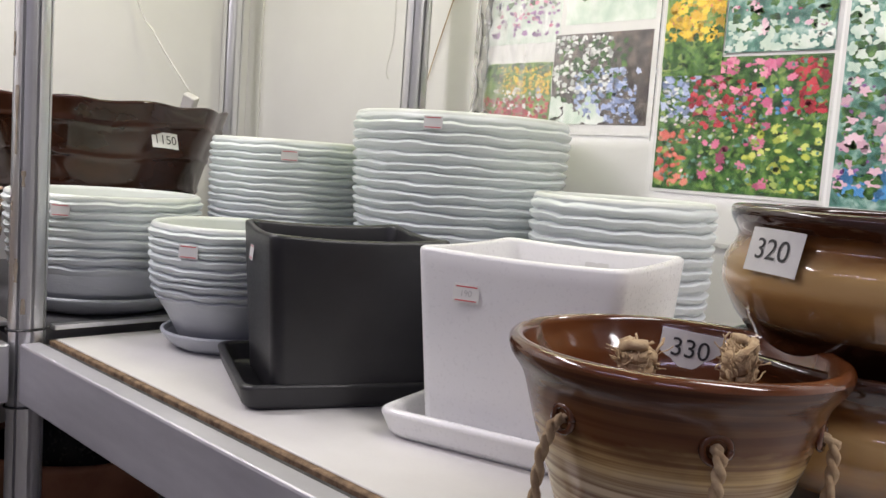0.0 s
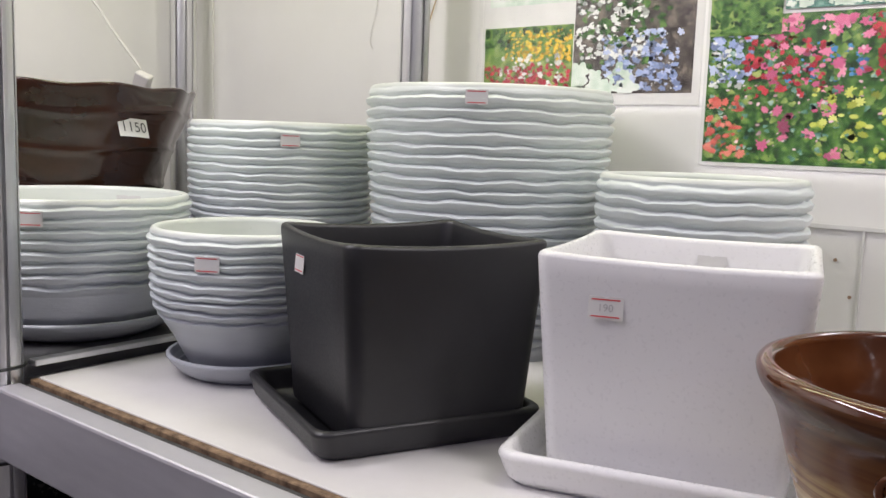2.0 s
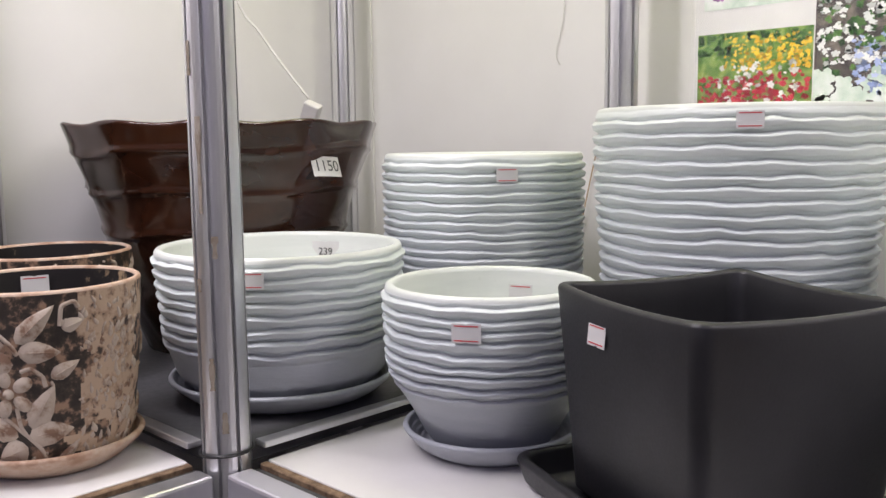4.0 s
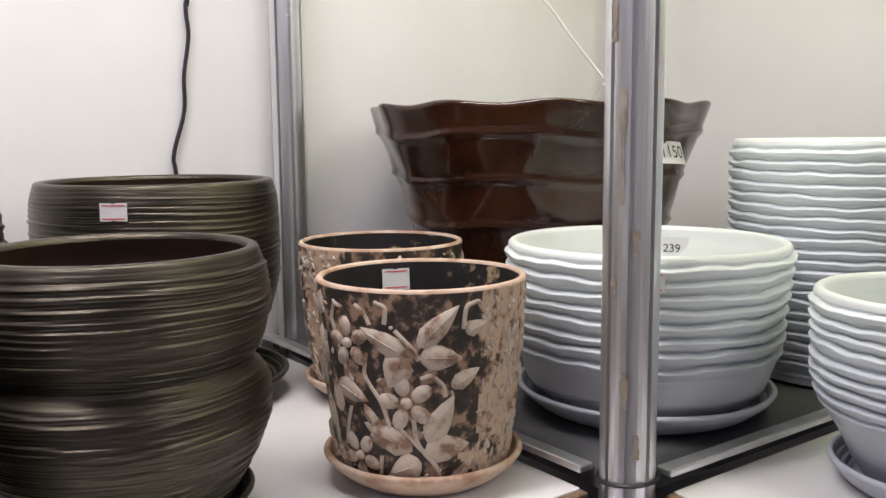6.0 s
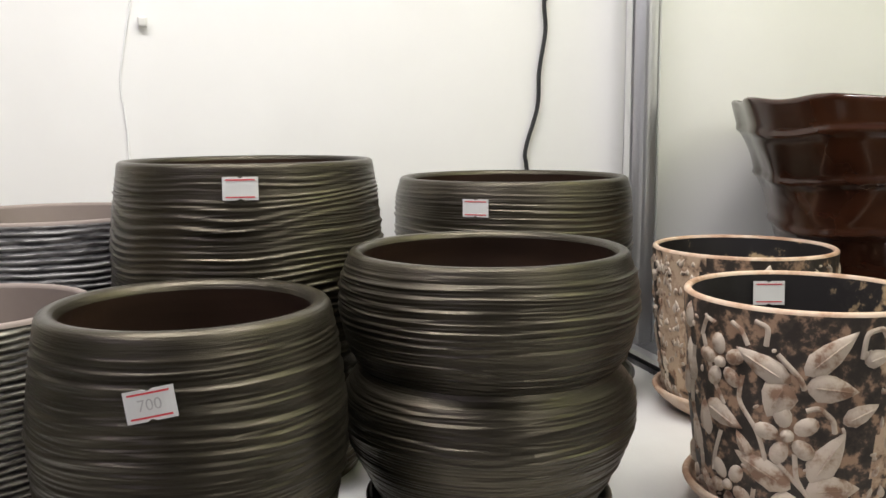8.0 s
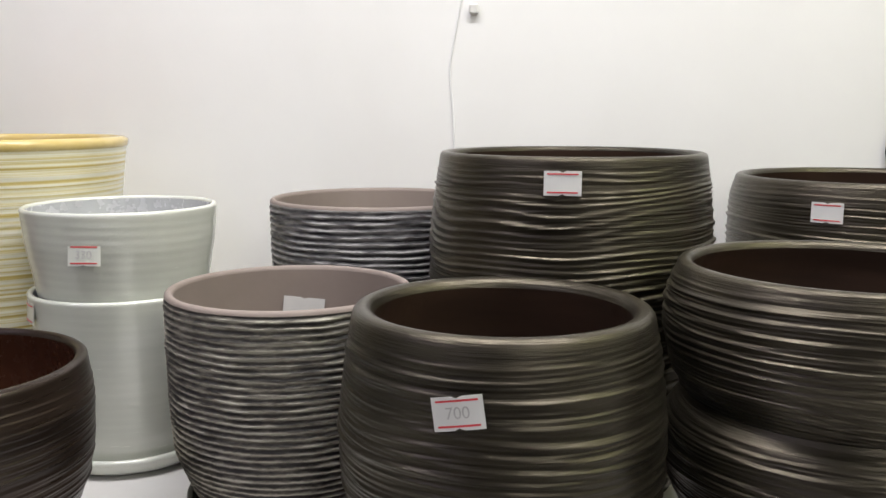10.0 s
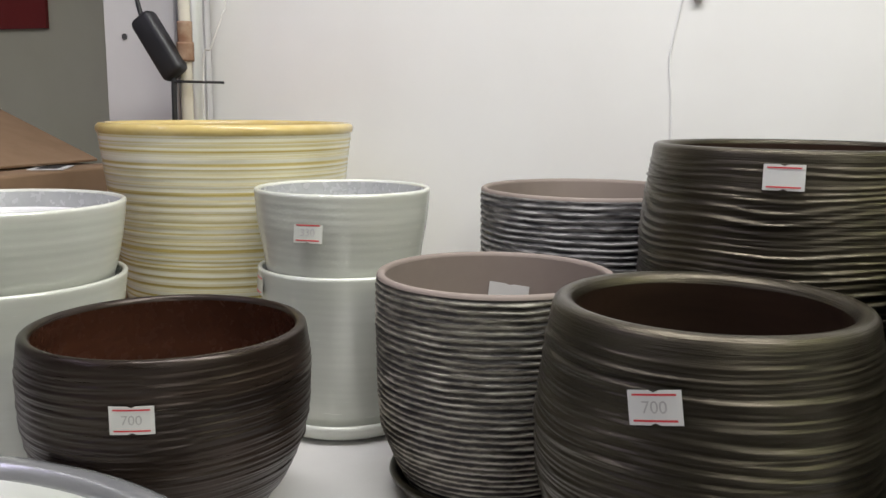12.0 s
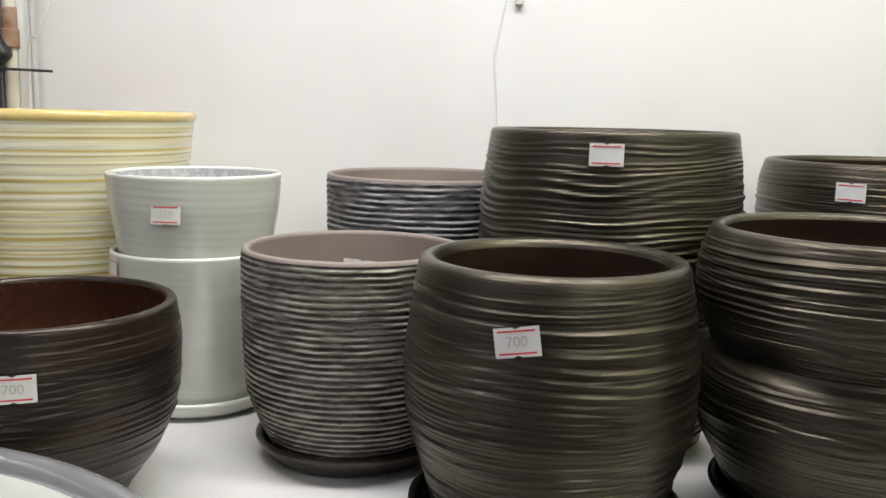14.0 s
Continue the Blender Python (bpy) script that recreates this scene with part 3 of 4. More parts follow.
def shelf(name, label, x0, x1, y0, y1, z, top, edges):
    """A shelf board in an aluminium frame. edges: which sides carry a front beam ('s' or 'e')."""
    s = tagged(new(name), label, "shelf", "shelves")
    s.location = (0, 0, z)
    part("board", box_bm(x0, y0, -0.018, x1, y1, 0, 0.0008, 1), top, s)
    if "s" in edges:
        part("board_edge", box_bm(x0, y0 - 0.009, -0.02, x1, y0 - 0.0005, -0.0008, 0.001, 1), M["chip"], s, "worn brown chipboard edge")
        part("groove", box_bm(x0, y0 - 0.018, -0.03, x1, y0 - 0.0095, -0.006), M["groove"], s)
        part("front_beam", box_bm(x0, y0 - 0.045, -0.078, x1, y0 - 0.0185, -0.002, 0.003), M["alu_beam"], s, "smooth aluminium front beam")
    if "e" in edges:
        part("board_edge", box_bm(x1 + 0.0005, y0, -0.02, x1 + 0.009, y1, -0.0008, 0.001, 1), M["chip"], s, "worn brown chipboard edge")
        part("groove", box_bm(x1 + 0.0095, y0, -0.03, x1 + 0.018, y1, -0.006), M["groove"], s)
        part("front_beam", box_bm(x1 + 0.0185, y0, -0.078, x1 + 0.045, y1, -0.002, 0.003), M["alu"], s, "shiny aluminium front beam")
    return s


for z in (SH, 0.70, 0.25):
    shelf("shelf", "white laminate shelf board in an aluminium frame", -1.148, 0.95, 0.452, WY - 0.004, z, M["laminate"], "s")
    shelf("shelf", "white laminate shelf board with worn brown edge", WX + 0.004, -1.198, -1.9, 0.398, z, M["laminate"], "e")
    c = shelf("corner_shelf", "dark grey corner shelf board with metal edging", WX + 0.004, -1.165, 0.415, WY - 0.004, z + 0.014, M["board_dark"], "")
    part("edge_strip", box_bm(-1.1645, 0.45, -0.003, -1.1485, WY - 0.004, 0.0035, 0.0015), M["alu"], c, "aluminium edge strip")
    part("edge_strip", box_bm(WX + 0.004, 0.3985, -0.003, -1.20, 0.4145, 0.0035, 0.0015), M["alu"], c, "aluminium edge strip")

# ---- things on the corner shelf ----
CZ = SH + 0.014


def saucer(cx, cy, z, r, h, mat, label, foot=0.72, relief=None):
    s = lathe("saucer", cx, cy, [(r * foot, z), (r * (foot + 0.12), z + h * 0.25), (r * 0.97, z + h * 0.8), (r, z + h)], 0.006, mat, mat, nth=80, nz=14, floor_up=0.005)
    return tagged(s, label, "saucer", "saucers")


def flare_scallop(a, s):
    k = max(0.0, (s - 0.45) / 0.55)
    top = max(0.0, (s - 0.8) / 0.2)
    return 0.0035 * k * math.cos(11 * a + 0.4) + 0.002 * k * math.cos(5 * a), 0.002 * top * math.cos(11 * a + 0.9)


def flare_relief(a, z, s):
    d = 0.0
    for zb in (1.345, 1.452, 1.40):
        d += 0.0035 * math.exp(-((z - zb - 0.004 * math.sin(5 * a)) / 0.004) ** 2)
    d += 0.006 * max(0, noise.noise(Vector((math.cos(a) * 4, math.sin(a) * 4, z * 22))) - 0.1)
    return d * min(1, (1 - s) * 12)


flare = lathe("flared_pot", -1.575, 0.69, [(0.118, CZ), (0.140, 1.24), (0.163, 1.325), (0.170, 1.35), (0.184, 1.40), (0.206, 1.455), (0.217, 1.486)], 0.007, M["brownglaze"], M["brownglaze"], relief=flare_relief, scallop=flare_scallop, nth=176, nz=90)
tagged(flare, "large glossy dark brown flared planter with scalloped rim", "flower pot")
sticker(flare, on_pot(flare, 4.7, 1.431, 0.2085, -20, -3), 0.048, 0.027, "1150", "ink", False, 0.021, 0.2, False)


def celadon_pot(cx, cy, prof, pitch, amp, seed, label, start=0.0, tall=False, nz=210):
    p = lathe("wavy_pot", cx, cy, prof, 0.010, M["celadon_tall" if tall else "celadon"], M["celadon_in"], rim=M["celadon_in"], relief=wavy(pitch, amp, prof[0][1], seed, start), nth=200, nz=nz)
    return tagged(p, label, "flower pot", "wavy celadon pots")


bb = celadon_pot(-1.287, 0.574, [(0.090, CZ + 0.006), (0.106, 1.200), (0.117, 1.213), (0.127, 1.244), (0.129, 1.281), (0.133, 1.316), (0.136, 1.345)], 0.0128, 0.0042, 1, "wide pale celadon bowl pot with wavy ridges on a saucer", 0.33)
# both celadon saucers lie wholly in the painted grey shade of that colour
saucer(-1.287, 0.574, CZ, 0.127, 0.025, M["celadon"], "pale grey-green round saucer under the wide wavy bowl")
sticker(bb, on_pot(bb, 117.6, 1.325, 0.1235, 0, 0, True), 0.036, 0.026, "239", "ink", False, 0.013)
sticker(bb, on_pot(bb, -47.8, 1.329, 0.140), bend=0.14)
t2 = celadon_pot(-1.245, 0.872, [(0.123, CZ + 0.004), (0.128, 1.30), (0.130, 1.40), (0.130, 1.441)], 0.0113, 0.0038, 2, "tall pale celadon cylinder pot with wavy ridges", 0.02, True, 330)
sticker(t2, on_pot(t2, -36.7, 1.421, 0.1345), bend=0.134)

# ---- things on the right-hand shelf ----
bs = celadon_pot(-1.02, 0.625, [(0.056, SH + 0.006), (0.066, 1.187), (0.079, 1.212), (0.0925, 1.233), (0.0985, 1.258), (0.0995, 1.284), (0.1015, 1.324)], 0.0105, 0.0038, 3, "small pale celadon bowl pot with wavy ridges on a saucer", 0.38)
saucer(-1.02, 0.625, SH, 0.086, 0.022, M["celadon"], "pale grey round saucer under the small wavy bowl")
sticker(bs, on_pot(bs, -60.7, 1.299, 0.1048), bend=0.104)
sticker(bs, on_pot(bs, 110.1, 1.302, 0.0895, 0, 0, True))
tall = celadon_pot(-0.935, 0.957, [(0.142, SH), (0.1485, 1.33), (0.154, 1.39), (0.158, 1.475), (0.1575, 1.491)], 0.0136, 0.0046, 5, "largest pale celadon cylinder pot with deep wavy ridges", 0.02, True, 340)
sticker(tall, on_pot(tall, -60.1, 1.479, 0.1625), bend=0.162)
rp = celadon_pot(-0.635, 0.945, [(0.104, SH), (0.109, 1.28), (0.111, 1.34), (0.112, 1.395)], 0.0140, 0.0042, 7, "pale celadon cylinder pot with wavy ridges behind the white planter", 0.02, True, 250)


def rounded_square(h, r, n=6):
    out = []
    for k, (sx, sy) in enumerate(((1, 1), (-1, 1), (-1, -1), (1, -1))):
        for i in range(n + 1):
            a = radians(90 * k + 90 * i / n)
            out.append((sx * (h - r) + r * math.cos(a), sy * (h - r) + r * math.sin(a)))
        nx = ((-1, 1), (-1, -1), (1, -1), (1, 1))[k]
        a = radians(90 * k + 90)
        x0, y0 = sx * (h - r) + r * math.cos(a), sy * (h - r) + r * math.sin(a)
        b = ((-1, 1), (-1, -1), (1, -1), (1, 1))[k]
        x1, y1 = b[0] * (h - r) + r * math.cos(a), b[1] * (h - r) + r * math.sin(a)
        for j in range(1, 6):
            out.append((x0 + (x1 - x0) * j / 6, y0 + (y1 - y0) * j / 6))
    return out


def square_pot(name, cx, cy, rz, z0, h0, h1, z1, thick, mat, label, cat, floor_up=0.012, dip=0.0, corner=0.014, group=""):
    """A square pot or tray with soft corners; dip: how far the middle of each rim side sags."""
    rows = [(0.001, z0, 0), (h0 - 0.006, z0, 0), (h0, z0 + 0.006, 0)]
    for i in range(1, 13):
        u = i / 12
        rows.append((h0 + (h1 - h0) * u, z0 + 0.006 + (z1 - z0 - 0.006) * u, u ** 6))
    for k in range(1, 6):
        a = math.pi * k / 5
        rows.append((h1 - thick / 2 + thick / 2 * math.cos(a), z1 + thick / 2 * math.sin(a), 1))
    for i in range(1, 9):
        u = 1 - i / 8
        rows.append((max(h0 + (h1 - h0) * u - thick, 0.01), z0 + floor_up + (z1 - z0 - floor_up) * u, u ** 6))
    rows.append((0.001, z0 + floor_up, 0))
    verts, n = [], 0
    for h, z, w in rows:
        ring = rounded_square(h, min(corner, h * 0.9))
        n = len(ring)
        for x, y in ring:
            m = min(abs(x), abs(y)) / max(h, 1e-6)
            verts.append((x, y, z - z0 - dip * w * (1 - min(1, m) ** 2)))
    faces = []
    for i in range(len(rows) - 1):
        for k in range(n):
            faces.append((i * n + k, i * n + (k + 1) % n, (i + 1) * n + (k + 1) % n, (i + 1) * n + k))
    faces.append(list(range(n))[::-1])
    faces.append([len(verts) - n + k for k in range(n)])
    ob = mesh_object(name, verts, faces, [mat])
    ob.matrix_world = pose(cx, cy, z0, 0, 0, rz)
    return tagged(ob, label, cat, group)


bp = square_pot("square_planter", -0.778, 0.615, -24.5, SH + 0.006, 0.084, 0.0955, 1.343, 0.008, M["blackpot"], "matt black square ceramic planter standing in its tray", "flower pot", 0.014, 0.004)
square_pot("square_tray", -0.800, 0.617, -24.5, SH, 0.104, 0.109, SH + 0.024, 0.008, M["blackpot"], "matt black square tray under the black planter", "saucer", 0.0055, 0, 0.016)
sticker(bp, Matrix.Translation((-0.027, -0.0945, 0.143)) @ pose(0, 0, 0, 85, 0, 0), 0.024, 0.0175)
wp = square_pot("square_planter", -0.541, 0.694, 15.5, SH + 0.006, 0.090, 0.102, 1.345, 0.009, M["whitepot"], "satin white square ceramic planter standing in its tray", "flower pot", 0.014, 0.0025, 0.013)
square_pot("square_tray", -0.540, 0.690, 15.5, SH, 0.115, 0.121, SH + 0.024, 0.010, M["whitepot"], "white square tray under the white planter", "saucer", 0.0055, 0, 0.018)
sticker(wp, Matrix.Translation((-0.045, -0.1012, 0.138)) @ pose(0, 0, 0, 86, 0, 4), text="190", size=0.008)
sticker(wp, Matrix.Translation((0.010, 0.0905, 0.152)) @ pose(0, 0, 0, 94, 0, 180), text="190", size=0.008)

rope_pot = lathe("hanging_pot", -0.309, 0.524, [(0.055, SH), (0.066, 1.19), (0.077, 1.223), (0.089, 1.258), (0.097, 1.287), (0.101, 1.298), (0.109, 1.306), (0.1105, 1.314)], 0.011, M["ropeglaze"], M["ropeglaze_in"], rim=M["ropeglaze_in"], nth=120, nz=60)
tagged(rope_pot, "glossy brown striped hanging pot with jute ropes", "flower pot")
sticker(rope_pot, on_pot(rope_pot, 112, 1.299, 0.089, -12, -4, True), 0.046, 0.028, "330", "ink", False, 0.020, 0, False)


def rope_between(owner, points, radius, twist_label):
    """Two-strand twisted rope."""
    bm = bmesh.new()
    strands = []
    for ph in (0, math.pi):
        line = []
        n = 46
        for i in range(n + 1):
            u = i / n * (len(points) - 1)
            k = min(int(u), len(points) - 2)
            p = Vector(points[k]).lerp(Vector(points[k + 1]), u - k)
            line.append(p + radius * 0.55 * Vector((math.cos(i * 0.75 + ph), math.sin(i * 0.75 + ph), 0)))
        strands.append(line)
    obs = [tube_bm(s, radius * 0.75, 6, 1) for s in strands]
    for b in obs:
        tmp = bpy.data.meshes.new("tmp")
        b.to_mesh(tmp)
        b.free()
        bm.from_mesh(tmp)
        bpy.data.meshes.remove(tmp)
    return part("rope", bm, M["rope"], owner, twist_label, True)


def knot(owner, x, y, z, s, tall, seed):
    """A frayed rope end: a lumpy knot with a tuft of loose fibres standing out of it."""
    rr = random.Random(seed)
    bm = bmesh.new()

    def add(pts, r, sub=3):
        b = tube_bm(pts, r, 5, sub)
        tmp = bpy.data.meshes.new("tmp")
        b.to_mesh(tmp)
        b.free()
        bm.from_mesh(tmp)
        bpy.data.meshes.remove(tmp)
    for k in range(9):
        a = rr.uniform(0, 6)
        add([(x + s * 0.30 * math.cos(a + i * 0.9), y + s * 0.30 * math.sin(a + i * 0.9), z - tall * 0.35 + tall * (0.055 * k + 0.05 * i + 0.06 * math.sin(i * 1.3 + k))) for i in range(7)], s * 0.15)
    for k in range(110):
        a = rr.uniform(0, 6.283)
        q = math.sqrt(rr.random())
        b0 = Vector((x + 0.28 * s * q * math.cos(a), y + 0.28 * s * q * math.sin(a), z - tall * rr.uniform(0.1, 0.4)))
        lean = Vector((math.cos(a) * q, math.sin(a) * q, 0)) * s * rr.uniform(-0.1, 0.38)
        up = tall * rr.uniform(0.2, 0.72)
        curl = Vector((rr.uniform(-1, 1), rr.uniform(-1, 1), 0)) * s * 0.16
        add([b0, b0 + lean * 0.6 + Vector((0, 0, up * 0.5)) + curl, b0 + lean * 1.2 + Vector((0, 0, up * rr.uniform(0.75, 1.0))) - curl], s * rr.uniform(0.012, 0.032), 3)
    for v in bm.verts:
        v.co += 0.0016 * noise.noise_vector(v.co * 300)
    return part("rope_knot", bm, M["rope"], owner, "frayed jute knot", True)


for az, low in ((-101, -116), (-44, -46), (12, 4), (136, 140)):
    a, b = radians(az), radians(low)
    pts = []
    for r, h, u in ((0.088, 0.116, 0), (0.103, 0.109, 0), (0.104, 0.088, 0.3), (0.101, 0.05, 0.6), (0.096, 0.025, 0.85), (0.090, 0.006, 1)):
        q = a + (b - a) * u
        pts.append((r * math.cos(q), r * math.sin(q), h))
    rope_between(rope_pot, pts, 0.0034, "twisted jute rope")
    eyelet = [(0.0955 * math.cos(a + 0.085 * math.cos(k * math.pi / 6)), 0.0955 * math.sin(a + 0.085 * math.cos(k * math.pi / 6)), 0.112 + 0.008 * math.sin(k * math.pi / 6)) for k in range(13)]
    part("eyelet", tube_bm(eyelet, 0.0024, 6, 2), M["ropeglaze_in"], rope_pot, "raised glazed rim of the rope hole", True)
knot(rope_pot, 0.0104, -0.0629, 0.151, 0.027, 0.026, 1)
knot(rope_pot, 0.0625, -0.0362, 0.155, 0.024, 0.038, 2)

honey = [(0.070, 0.0), (0.092, 0.038), (0.112, 0.062), (0.124, 0.086), (0.1225, 0.105), (0.1125, 0.121), (0.1215, 0.135), (0.121, 0.139)]
for z, lab in ((SH, "glossy brown and honey glazed pot under another one"), (SH + 0.103, "glossy brown and honey glazed pot stacked on another")):
    hp = lathe("stacked_pot", -0.233, 0.701, [(r, z + h) for r, h in honey], 0.009, M["honeypot"], M["ropeglaze_in"], nth=110, nz=60)
    tagged(hp, lab, "flower pot", "stacked honey pots")
    if z > SH:
        sticker(hp, on_pot(hp, -111.5, 1.383, 0.1235, -12, -1), 0.048, 0.031, "320", "ink", False, 0.021, 0.123, False)

# ---- things on the left-hand shelf ----


def floral_pot(cx, cy, k, label, seed, turned):
    """Pot with a raised pattern of leaves, flowers and stems on a dark ground."""
    z0 = SH + 0.006
    prof = [(0.068 * k, z0), (0.075 * k, 1.195), (0.0822 * k, 1.25), (0.086 * k, 1.30), (0.088 * k, 1.336)]
    p = lathe("floral_pot", cx, cy, prof, 0.006, M["floral_ground"], M["floral_in"], rim=M["floral_rim"], nth=160, nz=60)
    tagged(p, label, "flower pot", "floral pots")
    rr = random.Random(seed)
    bm = bmesh.new()

    def at(u, v, h):
        r = curve_at(prof, z0 + v) + h
        a = u / (0.085 * k)
        return (r * math.cos(a), r * math.sin(a), v)

    def blob(u, v, ang, ln, wd, hgt, pointed=True):
        n = 12
        ctr = bm.verts.new(at(u, v, hgt))
        ring, mid = [], []
        ca, sa = math.cos(ang), math.sin(ang)
        for i in range(n):
            t = 2 * math.pi * i / n
            x = math.cos(t)
            y = math.sin(t) * ((1 - 0.55 * x) if pointed else 1)
            y *= (1 - abs(x) ** 4 * 0.5) if pointed else 1
            for lst, f, h in ((ring, 1.0, 0.0), (mid, 0.8, hgt)):
                lx, ly = x * ln / 2 * f, y * wd / 2 * f
                lst.append(bm.verts.new(at(u + lx * ca - ly * sa, v + lx * sa + ly * ca, h)))
        for i in range(n):
            j = (i + 1) % n
            bm.faces.new((ring[i], ring[j], mid[j], mid[i]))
            bm.faces.new((mid[i], mid[j], ctr))

    def stem(pts, w=0.0017):
        prev = None
        m = 8
        line = []
        for i in range(len(pts) - 1):
            for q in range(m):
                line.append(Vector(pts[i]).lerp(Vector(pts[i + 1]), q / m))
        line.append(Vector(pts[-1]))
        for _ in range(5):
            line = [line[0]] + [(line[i - 1] + line[i] * 2 + line[i + 1]) / 4 for i in range(1, len(line) - 1)] + [line[-1]]
        for i, c in enumerate(line):
            d = (line[min(i + 1, len(line) - 1)] - line[max(i - 1, 0)]).normalized()
            nrm = Vector((-d.y, d.x))
            row = [bm.verts.new(at(*(c + nrm * w), 0.0)), bm.verts.new(at(*c, 0.002)), bm.verts.new(at(*(c - nrm * w), 0.0))]
            if prev:
                for e in range(2):
                    bm.faces.new((prev[e], prev[e + 1], row[e + 1], row[e]))
            prev = row

    def flower(u, v, s):
        o = rr.uniform(0, 1)
        for i in range(5):
            a = o + i * 2 * math.pi / 5
            blob(u + 0.45 * s * math.cos(a), v + 0.45 * s * math.sin(a), a, 0.56 * s, 0.40 * s, 0.002, False)
        blob(u, v, 0, 0.3 * s, 0.3 * s, 0.0032, False)

    H = 1.336 - z0

    # one spray, drawn in a square of 1 x 1 units of the pot's height, and set twice round the pot
    leaves = ((-0.18, 0.77, 152, 0.28, 0.125), (0.10, 0.85, 45, 0.29, 0.125), (0.115, 0.69, -5, 0.22, 0.145), (-0.115, 0.62, 245, 0.19, 0.17), (0.295, 0.835, 20, 0.13, 0.09),
              (0.245, 0.58, 28, 0.18, 0.10), (0.115, 0.37, 62, 0.29, 0.15), (0.155, 0.215, 4, 0.26, 0.165), (-0.18, 0.27, 155, 0.31, 0.155), (-0.085, 0.105, 200, 0.20, 0.165),
              (0.245, 0.07, 48, 0.22, 0.085), (-0.38, 0.49, -20, 0.23, 0.125), (-0.50, 0.45, 95, 0.19, 0.09), (-0.62, 0.70, 100, 0.22, 0.10), (-0.63, 0.92, 80, 0.14, 0.09),
              (-0.60, 0.34, 95, 0.19, 0.09), (-0.70, 0.58, 80, 0.17, 0.09), (-0.27, 0.38, 120, 0.14, 0.07), (-0.74, 0.20, 60, 0.17, 0.09), (-0.53, 0.10, 120, 0.15, 0.08))
    flowers = ((-0.385, 0.745, 0.19), (-0.065, 0.46, 0.21), (-0.37, 0.145, 0.19), (-0.66, 0.06, 0.13))
    stems = (((-0.51, 0.85), (-0.475, 0.94), (-0.415, 0.92)), ((-0.50, 0.85), (-0.43, 0.64), (-0.37, 0.545)), ((-0.27, 0.71), (-0.295, 0.585), (-0.195, 0.455), (-0.155, 0.30), (-0.19, 0.265)),
             ((-0.115, 0.83), (-0.02, 0.73), (0.0, 0.68)), ((0.01, 0.585), (0.06, 0.605), (0.125, 0.55), (0.135, 0.49)), ((-0.03, 0.38), (-0.02, 0.265), (0.01, 0.21), (0.095, 0.115), (0.125, 0.0)),
             ((-0.105, 0.32), (0.01, 0.21)), ((-0.395, 0.415), (-0.45, 0.285), (-0.47, 0.19)), ((-0.22, 0.17), (-0.24, 0.055)), ((-0.19, 0.055), (0.10, 0.045)),
             ((-0.325, 0.945), (-0.275, 0.915), (-0.245, 0.85)), ((-0.215, 0.965), (-0.155, 0.945), (-0.165, 0.86)), ((0.225, 0.83), (0.235, 0.945), (0.305, 0.965), (0.325, 0.925)),
             ((-0.60, 0.02), (-0.56, 0.25), (-0.64, 0.50), (-0.58, 0.78)))
    half = math.pi * 0.085 * k
    sc = H * 0.94
    for turn in range(2):
        u0 = turn * half
        for x, v, an, ln, wd in leaves:
            blob(u0 + x * sc, 0.008 + v * sc, radians(an), ln * sc, wd * sc * 0.86, 0.0021)
            # midrib
            blob(u0 + x * sc, 0.008 + v * sc, radians(an), ln * sc * 0.8, 0.0016, 0.0029, False)
        for x, v, sz in flowers:
            flower(u0 + x * sc, 0.008 + v * sc, sz * sc)
        for line in stems:
            stem([(u0 + x * sc, 0.008 + max(0.0, v) * sc) for x, v in line], 0.0019)
        for _ in range(45):
            blob(u0 + rr.uniform(-0.78, 0.35) * sc, rr.uniform(0.008, H - 0.006), rr.uniform(0, 3.1), rr.uniform(0.003, 0.007), rr.uniform(0.0015, 0.003), 0.0010, False)
        for _ in range(150):
            x = rr.uniform(0.33, 0.78)
            blob(u0 + x * sc, rr.uniform(0.008, H - 0.006), rr.uniform(0.9, 2.2), rr.uniform(0.004, 0.012), rr.uniform(0.002, 0.005), 0.0012, True)
    # worn peach patches on the ground between the sprays
    p.data.materials.append(M["floral_worn"])
    for pg in p.data.polygons:
        c = pg.center
        a = math.atan2(c.y, c.x) % math.pi
        x = a * 0.085 * k / sc + 0.30 * noise.noise(Vector((c.x * 42, c.y * 42, c.z * 42)))
        if 0.33 < x < 0.86:
            pg.material_index = 1
    part("relief", bm, M["floral_relief"], p, "raised pale pattern of leaves and flowers", True)
    p.rotation_euler = (0, 0, radians(turned))
    saucer(cx, cy, SH, 0.085 * k, 0.023, M["floral_rim"], "peach coloured round saucer with worn edge under the floral pot", 0.68)
    return p


f1 = floral_pot(-1.308, 0.318, 1.0, "pale floral relief pot with black inside, worn finish", 11, -36.6)
sticker(f1, on_pot(f1, 163 + 36.6, 1.321, 0.0775, -4, 0, True), 0.026, 0.02)
f2 = floral_pot(-1.533, 0.419, 1.03, "pale floral relief pot behind its twin", 12, -137)


def dark_pot(name, cx, cy, prof, label, seed, amp=0.0016, thick=0.010, mat="bronze", inner="bronze_in", lip=1.0, fine=190.0, slant=2.6):
    p = lathe(name, cx, cy, prof, thick, M[mat], M[inner], rim=M[mat], relief=stria(amp, seed, fine, slant), nth=144, nz=300, lip=lip)
    return tagged(p, label, "flower pot", "dark combed pots")


